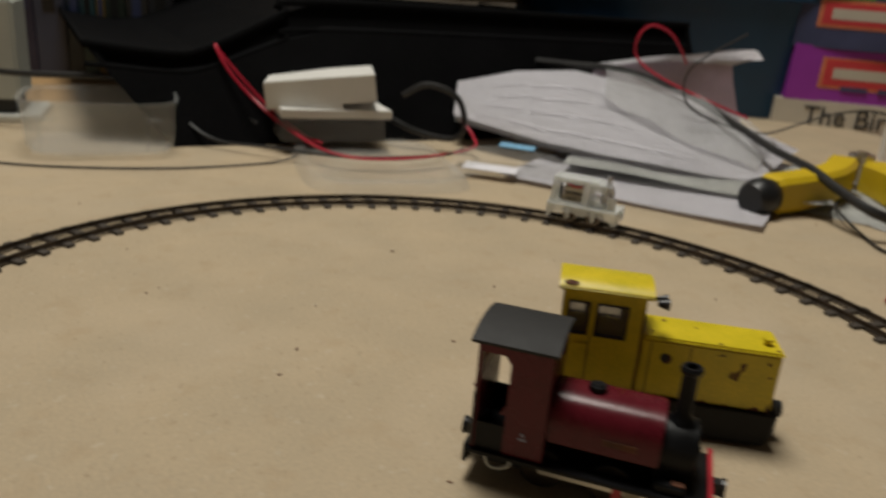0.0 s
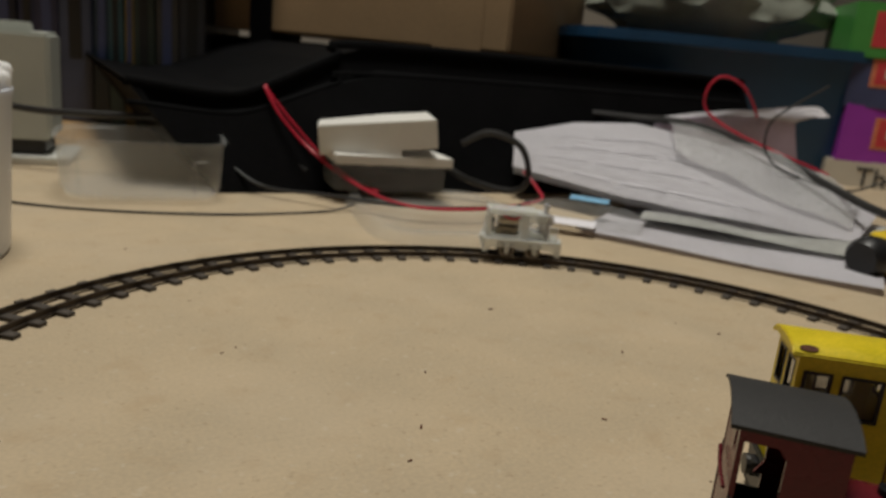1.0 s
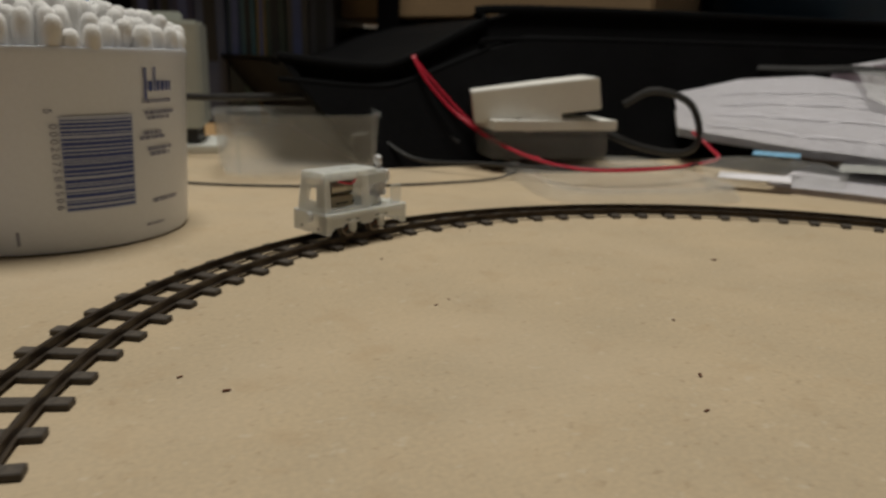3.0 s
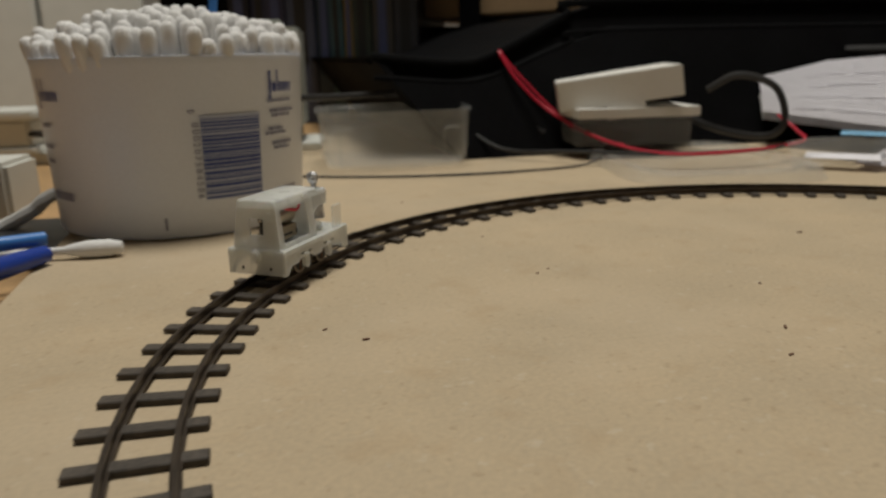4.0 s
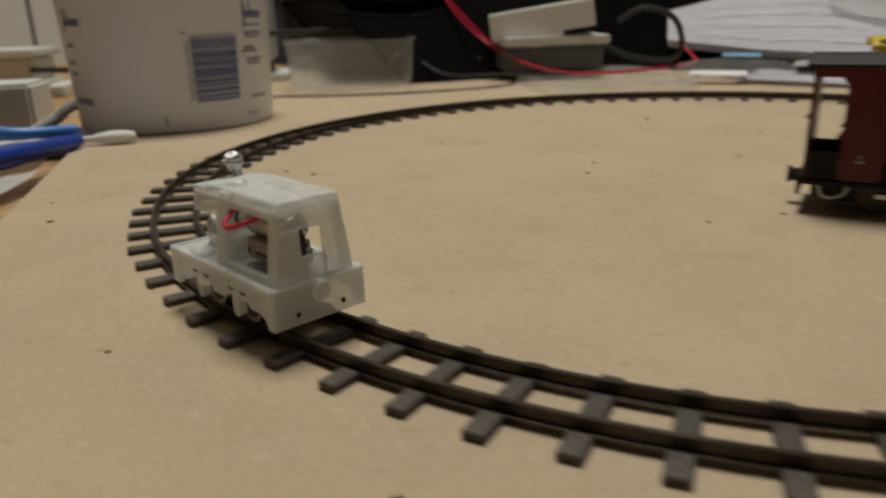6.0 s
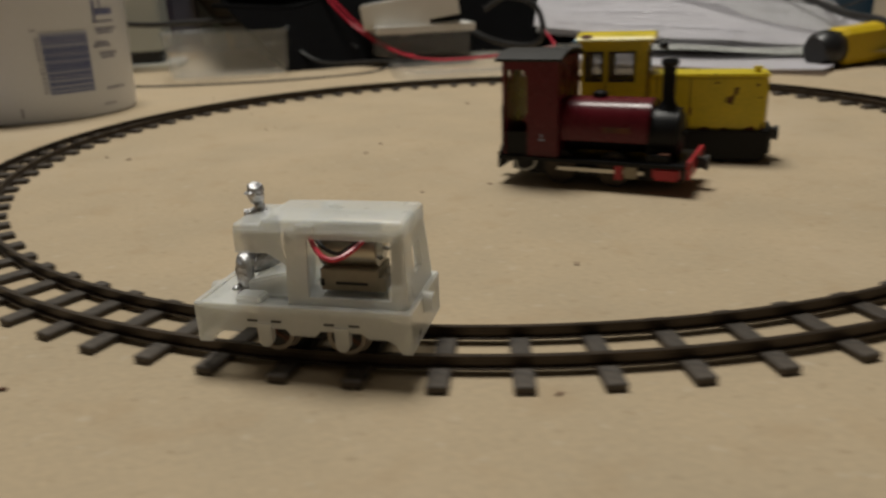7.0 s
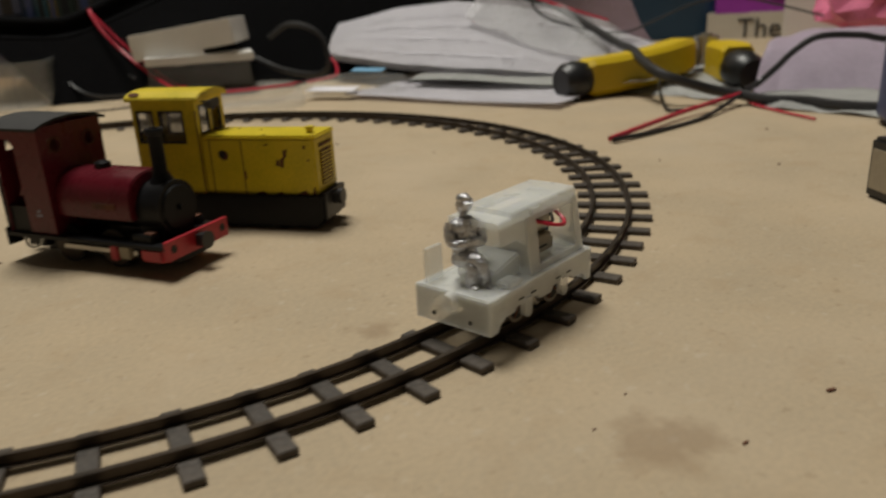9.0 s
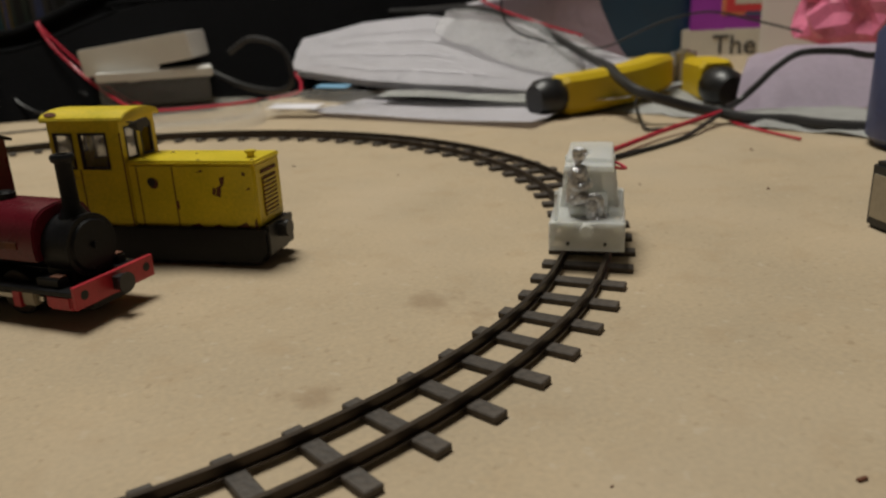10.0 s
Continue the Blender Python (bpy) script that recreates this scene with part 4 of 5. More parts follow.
# ---- clear container, lid, white boxes ----
def clear_container():
    e = base("clear_container", pose(-0.1999, 0.2338, 0.0000, 0, 0, 22), "empty clear plastic food container with rounded corners", "container")
    bm = bmesh.new()
    prof = [(0.0, 0.0008), (0.80, 0.0005), (0.90, 0.0015), (0.955, 0.006), (0.985, 0.028), (1.02, 0.0293), (1.02, 0.0305), (0.975, 0.0305), (0.945, 0.007), (0.89, 0.0028), (0.0, 0.0022)]
    rings = lathe(bm, [(r, z) for r, z in prof], 64, sx=0.0408, sy=0.034, power=4.5)
    part("container_body", bm, CLEAR, e, smooth=True)
    for x in (-0.026, 0.027):
        bm = bmesh.new()
        tube(bm, [(x - 0.003, -0.0328, 0.003), (x - 0.003, -0.0338, 0.019), (x - 0.002, -0.0340, 0.0215), (x + 0.004, -0.0340, 0.022)], 0.0006, 6, 5)
        part("moulded_rib", bm, CLEAR, e, smooth=True)
    return e


def clear_lid():
    e = base("plastic_dish", pose(-0.0412, 0.2343, 0.0000, 0, 0, 17), "shallow clear plastic dish lying on the board", "dish")
    bm = bmesh.new()
    prof = [(0.0, 0.0035), (0.78, 0.0035), (0.84, 0.0062), (0.93, 0.0062), (0.97, 0.0045), (1.0, 0.0005), (0.985, 0.0005), (0.955, 0.0038), (0.93, 0.0054), (0.85, 0.0054), (0.79, 0.0027), (0.0, 0.0027)]
    lathe(bm, prof, 64, sx=0.0465, sy=0.060, power=5.0)
    part("lid_panel", bm, CLEARLID, e, smooth=True)


def white_boxes():
    e = base("clear_case", pose(-0.0767, 0.2816, 0.0066, 0, 0, 22), "small smoky clear plastic case", "case")
    part("case_body", rbox(-0.033, 0.033, -0.018, 0.016, 0, 0.0130, 0.0012), SMOKE, e)
    part("case_lid", rbox(-0.0335, 0.0335, -0.0185, 0.0165, 0.0131, 0.0150, 0.0006), SMOKE, e)
    e = base("white_carton", pose(-0.0676, 0.2819, 0.0221, 0, 0, 22), "thin white card carton", "carton")
    part("carton_body", rbox(-0.042, 0.027, -0.019, 0.017, 0, 0.0052, 0.0004), WHITECARD, e)
    e = base("white_carton", pose(-0.0812, 0.2841, 0.0291, 0, -7.5, 8), "white card carton tilted on the pile", "carton")
    part("carton_body", rbox(-0.033, 0.034, -0.022, 0.030, 0, 0.0165, 0.0006), WHITECARD, e)
    part("carton_flap", rbox(-0.008, 0.013, -0.0226, -0.0221, -0.0075, 0.001, 0), WHITECARD, e)


clear_container()
clear_lid()
white_boxes()


# ---- black tray, cardboard box, books, bin behind ----
def black_tray():
    e = base("black_crate", desk(-0.073, 0.2935, 0, 0.5), "large black plastic tray with sloping front and stepped rim", "crate")
    L, back = 0.485, 0.40
    top = [(0.0, 0.057), (0.046, 0.0525), (0.07, 0.056), (0.12, 0.078), (0.15, 0.087), (L, 0.088)]

    def lean(z):
        return 0.45 * z

    bm = bmesh.new()
    rows = []
    for f in (0.0, 0.8, 0.83, 1.0):
        rows.append([bm.verts.new((x if i else 0.044 * (1 - f), lean(z * f) + (0.004 if f > 0.81 else 0), z * f)) for i, (x, z) in enumerate(top)])
    rows.append([bm.verts.new((x, lean(z) + 0.012, z + 0.001)) for x, z in top])
    rows.append([bm.verts.new((x, lean(z) + 0.014, z - 0.004)) for x, z in top])
    for a, b in zip(rows, rows[1:]):
        for i in range(len(top) - 1):
            bm.faces.new((a[i], a[i + 1], b[i + 1], b[i]))
    part("front_wall", bm, TRAYBLACK, e)
    for f, w in ((1.0, 0.0026), (0.80, 0.0014)):
        bm = bmesh.new()
        tube(bm, [(x, lean(z * f) + 0.001, z * f) for x, z in top], w, 8, 6)
        part("rim", bm, TRAYBLACK, e, smooth=True)
    bm = bmesh.new()
    slab(bm, [(0.044, 0.002, 0), (0.044, back, 0), (0, back, 0.057), (0, lean(0.057), 0.057)], (0.004, 0, 0))
    part("side_wall", bm, TRAYBLACK, e)
    bm = bmesh.new()
    slab(bm, [(L, 0.002, 0), (L, back, 0), (L, back, 0.088), (L, lean(0.088), 0.088)], (-0.004, 0, 0))
    part("side_wall", bm, TRAYBLACK, e)
    part("back_wall", rbox(0, L, back - 0.004, back, 0, 0.086, 0.001), TRAYBLACK, e)
    bm = bmesh.new()
    vs = [[bm.verts.new((x, lean(z) + 0.013, z - 0.003)) for x, z in top], [bm.verts.new((x, back, z - 0.003)) for x, z in top]]
    for i in range(len(top) - 1):
        bm.faces.new((vs[0][i], vs[0][i + 1], vs[1][i + 1], vs[1][i]))
    part("cover", bm, TRAYBLACK, e)


def cardboard_box():
    e = base("cardboard_box", pose(-0.3380, 0.6258, 0.0923, 0, 0, -22.5), "brown corrugated cardboard box on the black tray", "box")
    part("carton_body", rbox(0, 0.37, 0, 0.25, 0, 0.20, 0.002), CARDBOARD, e)
    part("tape", rbox(0.30, 0.345, -0.0006, -0.0001, 0.0, 0.2, 0), CARDBOARD, e)


def books():
    rng = random.Random(3)
    cols = [(0.012, 0.012, 0.02), (0.02, 0.022, 0.05), (0.03, 0.03, 0.06), (0.05, 0.06, 0.10), (0.015, 0.03, 0.05), (0.04, 0.09, 0.10), (0.20, 0.13, 0.03), (0.03, 0.04, 0.03), (0.05, 0.045, 0.04), (0.03, 0.03, 0.035)]
    x = -0.475
    for i, c in enumerate(cols):
        w = (0.024, 0.018, 0.022, 0.03, 0.016, 0.014, 0.010, 0.02, 0.022, 0.024)[i]
        m = shade("book_cover", c, 0.4, vary=0.25, coarse=25)
        e = base("book", pose(x + w / 2, 0.568, -0.009, 0, rng.uniform(-1, 1), rng.uniform(-3, 3)), "upright book with a dark spine on the desk", "book", "row of books")
        h = 0.19 + rng.uniform(-0.01, 0.02)
        part("cover", rbox(-w / 2 + 0.0004, w / 2 - 0.0004, 0, 0.13, 0, h, 0.001), m, e)
        part("spine_print", rbox(-w / 5, w / 5, -0.0006, -0.0001, 0.06, 0.13, 0), BLACKSHADE if i % 2 else NAVY, e)
        x += w
    s = base("bookshelf_board", pose(-0.3541, 0.5682, 0.2100, 0, 0, 0), "dark shelf board over the books", "shelf")
    part("board", rbox(-0.20, 0.14, -0.03, 0.15, 0.0, 0.016, 0.001), TRAYBLACK, s)
    part("upright", rbox(-0.20, -0.18, 0.0, 0.15, -0.219, 0.0, 0.001), TRAYBLACK, s)
    part("upright", rbox(0.12, 0.14, 0.0, 0.15, -0.219, 0.0, 0.001), TRAYBLACK, s)


def blue_bin():
    e = base("blue_bin", pose(0.2562, 0.6785, -0.0090, 0, 0, 4), "dark blue plastic storage bin with rounded corners", "bin")
    bm = bmesh.new()
    prof = [(0.0, 0.0), (0.80, 0.0), (0.86, 0.006), (1.0, 0.125), (0.97, 0.125), (0.84, 0.02), (0.0, 0.02)]
    lathe(bm, prof, 48, sx=0.19, sy=0.11, power=5)
    part("bin_body", bm, BLUEBIN, e, smooth=True)
    bm = bmesh.new()
    lathe(bm, [(0.96, 0.1255), (1.04, 0.1255), (1.04, 0.135), (0.96, 0.135), (0.96, 0.1255)], 48, sx=0.19, sy=0.11, power=5)
    part("rim", bm, BLUEBIN, e)
    e = base("plastic_bag", pose(0.2263, 0.6786, 0.1253), "crumpled grey-green plastic bag on the blue bin", "bag")
    bm = bmesh.new()
    bmesh.ops.create_icosphere(bm, subdivisions=4, radius=1.0)
    for v in bm.verts:
        d = v.co.copy()
        q = 1 + 0.25 * noise.noise(d * 2.2) + 0.10 * noise.noise(d * 6)
        v.co = Vector((d.x * 0.12 * q, d.y * 0.09 * q, max(0, 0.045 + d.z * 0.055 * q)))
    part("bag_body", bm, BAGGREY, e, smooth=True)


def game_boxes():
    def carton(name, m, w, d, h, mat, label, bits):
        e = base(name, m, label, "game box", "stack of boxes")
        part("carton_body", rbox(0, w, 0, d, 0, h, 0.0008), mat, e)
        for i, (x0, x1, z0, z1, mt, lab) in enumerate(bits):
            part("printed_label", rbox(x0, x1, -0.0004 - 0.0003 * i, -0.00005, z0, z1, 0), mt, e, lab)
        return e

    rz = -12
    b = carton("cream_game_box", pose(0.3311, 0.5747, -0.0090, 0, 0, rz), 0.15, 0.09, 0.034, CREAM, "cream card box with black lettering", [])
    cu = bpy.data.curves.new("lettering", "FONT")
    cu.body, cu.size, cu.extrude = "The Bir", 0.026, 0.0002
    tx = new("lettering_source", cu)
    bpy.context.view_layer.update()
    me = bpy.data.meshes.new_from_object(tx.evaluated_get(bpy.context.evaluated_depsgraph_get()))
    bpy.data.objects.remove(tx)
    me.materials.clear()
    me.materials.append(INKBLACK)
    t = new("lettering", me)
    t.parent = b
    t.matrix_local = pose(0.028, -0.0006, 0.0105, 90, 0, 0)
    carton("purple_game_box", pose(0.3381, 0.5729, 0.0235, 0, 0, rz + 2), 0.13, 0.09, 0.055, PURPLE, "bright purple card game box with red label",
           [(0.028, 0.125, 0.014, 0.044, ORANGE, ""), (0.032, 0.125, 0.017, 0.042, REDCARD, "red label"), (0.040, 0.12, 0.024, 0.034, CREAM, ""), (0.05, 0.075, 0.013, 0.017, NAVY, ""), (0.085, 0.12, 0.013, 0.017, NAVY, "")])
    carton("navy_game_box", pose(0.3351, 0.5748, 0.0750, 0, 0, rz - 2), 0.14, 0.09, 0.050, NAVY, "dark blue card game box with red label",
           [(0.018, 0.125, 0.020, 0.046, ORANGE, ""), (0.022, 0.12, 0.023, 0.043, REDCARD, "red label"), (0.03, 0.11, 0.028, 0.038, CREAM, "")])
    carton("green_game_box", pose(0.3281, 0.5727, 0.1211, 0, 0, rz + 1), 0.15, 0.09, 0.050, GREENCARD, "green card game box with red label",
           [(0.018, 0.125, 0.010, 0.042, REDCARD, "red label"), (0.03, 0.11, 0.02, 0.03, CREAM, "")])


black_tray()
cardboard_box()
books()
blue_bin()
game_boxes()


# ---- papers ----
def sheet(name, m, w, d, fn, mat, label, nx=24, ny=18, thick=0.0003):
    """A sheet of paper with a bent surface z = fn(x, y)."""
    bm = bmesh.new()
    g = [[bm.verts.new((w * i / nx, d * j / ny, fn(i / nx, j / ny))) for i in range(nx + 1)] for j in range(ny + 1)]
    for j in range(ny):
        for i in range(nx):
            bm.faces.new((g[j][i], g[j][i + 1], g[j + 1][i + 1], g[j + 1][i]))
    bmesh.ops.solidify(bm, geom=bm.faces[:], thickness=thick)
    ob = obj(name, bm, mat, True)
    ob.matrix_world = m
    return tagged(ob, label, "paper", "heap of papers")


def papers():
    rip = lambda x, y: 0.0012 * math.sin(7 * x + 3 * y) + 0.0008 * math.sin(13 * y - 4 * x)
    sheet("paper_sheet", pose(0.0312, 0.2288, 0.0014, 0, 0, -29), 0.145, 0.10, lambda x, y: 0.0015 + rip(x, y) * 0.4, PAPER, "white paper sheet lying flat on the board")
    sheet("paper_sheet", pose(0.0706, 0.2510, 0.0047, 0, 0, -24), 0.15, 0.11, lambda x, y: 0.003 + rip(x, y) + 0.004 * (1 - x) * y, PAPER2, "printed paper sheet lying in the heap")
    sheet("paper_sheet", pose(0.1578, 0.1840, 0.0009, 0, 0, 26), 0.10, 0.13, lambda x, y: 0.001 + rip(x, y) * 0.3, PAPER, "white paper sheet under the pliers")
    ruled("paper_sheet", [(0.1978, 0.2065, 0.0008), (0.2225, 0.1908, 0.0008), (0.2344, 0.1741, 0.0009), (0.2508, 0.1805, 0.0008)], [(0.1871, 0.2741, 0.0049), (0.2273, 0.2906, 0.0072), (0.2524, 0.2867, 0.0063), (0.2973, 0.2759, 0.0040)], 0.0010, PAPER2, "grey printed paper sheet under the pliers")
    ruled("folded_letter", [(0.0034, 0.3198, 0.0208), (0.0649, 0.2710, 0.0153), (0.1269, 0.2426, 0.0124), (0.1867, 0.2386, 0.0077)], [(0.0052, 0.3575, 0.0392), (0.0479, 0.3742, 0.0488), (0.0939, 0.3834, 0.0515), (0.1642, 0.3470, 0.0424), (0.2369, 0.3036, 0.0179)], 0.0025, PAPER, "large folded white letter raised on the heap", straight=True, crumple=0.7, rows=4)
    ruled("folded_letter", [(0.0049, 0.3266, 0.0158), (0.0698, 0.2761, 0.0105), (0.1318, 0.2478, 0.0083), (0.1826, 0.2441, 0.0047)], [(0.0062, 0.3615, 0.0314), (0.0479, 0.3783, 0.0410), (0.0939, 0.3873, 0.0439), (0.1642, 0.3529, 0.0349), (0.2347, 0.3083, 0.0132)], 0.001, PAPER2, "second leaf of the letter lying under the first", straight=True, crumple=0.7)
    ruled("letter_flap", [(0.0990, 0.3806, 0.0476), (0.1737, 0.4120, 0.0301), (0.2579, 0.4637, 0.0101)], [(0.1097, 0.3907, 0.0553), (0.1770, 0.4120, 0.0626), (0.2273, 0.4293, 0.0609)], -0.006, LILAC, "upright folded lilac letter flap")
    ruled("letter_flap", [(0.1097, 0.3907, 0.0553), (0.1770, 0.4120, 0.0626), (0.2273, 0.4291, 0.0609)], [(0.1171, 0.4057, 0.0558), (0.1866, 0.4172, 0.0670), (0.2420, 0.4369, 0.0740), (0.2474, 0.4180, 0.0684)], 0.001, PAPER, "white folded-over top of the letter")
    ruled("plastic_sleeve", [(0.1040, 0.3161, 0.0408), (0.1459, 0.2710, 0.0262), (0.1876, 0.2479, 0.0148)], [(0.1140, 0.3739, 0.0551), (0.1642, 0.3391, 0.0471), (0.2216, 0.3064, 0.0249)], 0.004, SLEEVE, "clear plastic sleeve lying on the letter", crumple=2.6)
    ruled("clear_bag", [(0.0017, 0.2163, 0.0020), (0.0313, 0.2262, 0.0029), (0.0617, 0.2154, 0.0018)], [(0.0071, 0.2700, 0.0080), (0.0449, 0.2733, 0.0117), (0.0804, 0.2591, 0.0056)], 0.004, CLEARLID, "small clear plastic bag with white label")
    ob = obj("blue_label", rbox(-0.011, 0.011, -0.004, 0.004, 0, 0.0004, 0), BLUELABEL)
    ob.matrix_world = pose(0.0433, 0.2599, 0.0138, 8, 0, -18)
    tagged(ob, "bright blue printed label on the clear bag", "label")
    ob = obj("paper_label", rbox(-0.016, 0.016, -0.006, 0.006, 0, 0.0004, 0), PAPER)
    ob.matrix_world = pose(0.0261, 0.2299, 0.0060, 6, 0, -16)
    tagged(ob, "white paper label on the clear bag", "label")


def ruled(name, near, far, bulge, mat, label, nx=44, ny=20, crumple=1.0, straight=False, rows=0):
    """A bent sheet stretched between a near edge and a far edge."""
    if straight:
        a, b = ([Vector(p).lerp(Vector(q), k / 12) for p, q in zip(e, e[1:]) for k in range(12)] + [Vector(e[-1])] for e in (near, far))
    else:
        a, b = smooth_line(near, 12), smooth_line(far, 12)
    bm = bmesh.new()
    g = []
    for j in range(ny + 1):
        v = j / ny
        row = []
        for i in range(nx + 1):
            u = i / nx
            p = a[round(u * (len(a) - 1))].lerp(b[round(u * (len(b) - 1))], v)
            wob = 0.0016 * noise.noise(Vector((u * 5, v * 3, bulge * 900)))
            wob += 0.0022 * (abs(noise.noise(Vector((u * 3.1 + v * 2.2, v * 2.4 - u, bulge * 700)))) - 0.2) * min(1.0, 8 * v * (1 - v))
            row.append(bm.verts.new(p + Vector((0, 0, bulge * 4 * v * (1 - v) + wob * crumple))))
        g.append(row)
    for j in range(ny):
        for i in range(nx):
            bm.faces.new((g[j][i], g[j][i + 1], g[j + 1][i + 1], g[j + 1][i]))
    strips = []
    for k in range(rows):
        v = 0.12 + 0.76 * k / rows
        j, h = int(v * ny), v * ny - int(v * ny)
        for i in range(4 + k % 3, nx - 12 - (k * 5) % 9):
            if (i + 3 * k) % 7:
                lo = [g[j][q].co.lerp(g[j + 1][q].co, h * 0.6) + Vector((0, 0, 0.0007)) for q in (i, i + 1)]
                hi = [g[j][q].co.lerp(g[j + 1][q].co, h * 0.6 + 0.35) + Vector((0, 0, 0.0007)) for q in (i, i + 1)]
                strips.append((lo[0], lo[1], hi[1], hi[0]))
    bmesh.ops.solidify(bm, geom=bm.faces[:], thickness=0.0003)
    ob = tagged(obj(name, bm, mat, True), label, "paper", "heap of papers")
    if strips:
        bm = bmesh.new()
        for q in strips:
            bm.faces.new([bm.verts.new(p) for p in q])
        part("rows_of_print", bm, PRINTGREY, ob, "faint illegible grey print")
    return ob


papers()


# ---- pliers, cables ----
def sweep(bm, pts, w0, h0, w1, h1, n=6, ch=0.28):
    """A bar of chamfered rectangular section along a line."""
    line = smooth_line(pts, n)
    rings = []
    for i, p in enumerate(line):
        u = i / (len(line) - 1)
        w, h = (w0 + (w1 - w0) * u) / 2, (h0 + (h1 - h0) * u) / 2
        d = (line[min(i + 1, len(line) - 1)] - line[max(i - 1, 0)]).normalized()
        s = d.cross(Vector((0, 0, 1))).normalized()
        v = s.cross(d)
        q = 1 - ch
        if i in (0, len(line) - 1):
            w, h = w * 0.88, h * 0.88
        rings.append([bm.verts.new(p + s * (a * w) + v * (b * h)) for a, b in ((1, -q), (1, q), (q, 1), (-q, 1), (-1, q), (-1, -q), (-q, -1), (q, -1))])
    for a, b in zip(rings, rings[1:]):
        for k in range(8):
            bm.faces.new((a[k], a[(k + 1) % 8], b[(k + 1) % 8], b[k]))
    bm.faces.new(rings[0][::-1])
    bm.faces.new(rings[-1])


def yellow_pliers():
    ox, oy = 0.1655, 0.1835
    e = base("pliers", pose(ox, oy, 0.0), "pliers with square yellow grips and black rubber ends", "pliers")

    def loc(pts):
        return [(x - ox, y - oy, z) for x, y, z in pts]

    def grip(pts, w0, h0, w1, h1):
        bm = bmesh.new()
        sweep(bm, loc(pts), w0, h0, w1, h1)
        part("grip", bm, TOOLYELLOW, e, "yellow plastic grip")

    def knob(at, axis, r, long):
        bm = bmesh.new()
        prof = [(0.0, -long * 0.55), (r * 0.55, -long * 0.53), (r * 0.88, -long * 0.34), (r, 0.0), (r * 0.94, long * 0.32), (r * 0.72, long * 0.5), (0.0, long * 0.5)]
        lathe(bm, prof, 24)
        m = Vector((0, 0, 1)).rotation_difference(Vector(axis)).to_matrix().to_4x4()
        m.translation = Vector(loc([at])[0])
        bmesh.ops.transform(bm, matrix=m, verts=bm.verts)
        part("grip_end", bm, BLACK, e, "black rubber grip end", True)

    grip([(0.1738, 0.1969, 0.0111), (0.1939, 0.2064, 0.0124), (0.2146, 0.2180, 0.0146), (0.2288, 0.2329, 0.0166), (0.2383, 0.2489, 0.0170)], 0.0175, 0.0195, 0.0165, 0.0190)
    knob((0.1688, 0.1925, 0.0104), (-0.8, -0.5, -0.05), 0.0105, 0.018)
    grip([(0.2598, 0.2536, 0.0131), (0.2608, 0.2368, 0.0133), (0.2618, 0.2177, 0.0127)], 0.0170, 0.0215, 0.0190, 0.0225)
    knob((0.2618, 0.2097, 0.0108), (0.30, -0.9, -0.15), 0.0108, 0.020)
    # crossing shanks and pivot behind the grips
    bm = bmesh.new()
    sweep(bm, loc([(0.2398, 0.2489, 0.0146), (0.2478, 0.2587, 0.0139), (0.2557, 0.2720, 0.0132)]), 0.007, 0.011, 0.007, 0.009)
    part("shank", bm, STEEL, e, "dark steel shank")
    bm = bmesh.new()
    sweep(bm, loc([(0.2598, 0.2546, 0.0131), (0.2537, 0.2625, 0.0143), (0.2467, 0.2730, 0.0140)]), 0.007, 0.011, 0.007, 0.009)
    part("shank", bm, STEEL, e, "dark steel shank")
    x, y = 0.2535 - ox, 0.2575 - oy
    part("joint", C(((x, y, 0.0105), (x, y, 0.0265), 0.0075, 0.0075, 18), ((x, y, 0.0265), (x, y, 0.0280), 0.0035, 0.0035, 12)), STEEL, e, "steel pivot")


def cable(name, pts, r, mat, label):
    bm = bmesh.new()
    tube(bm, pts, r, 8, 8)
    ob = obj(name, bm, mat, True)
    return tagged(ob, label, "cable")


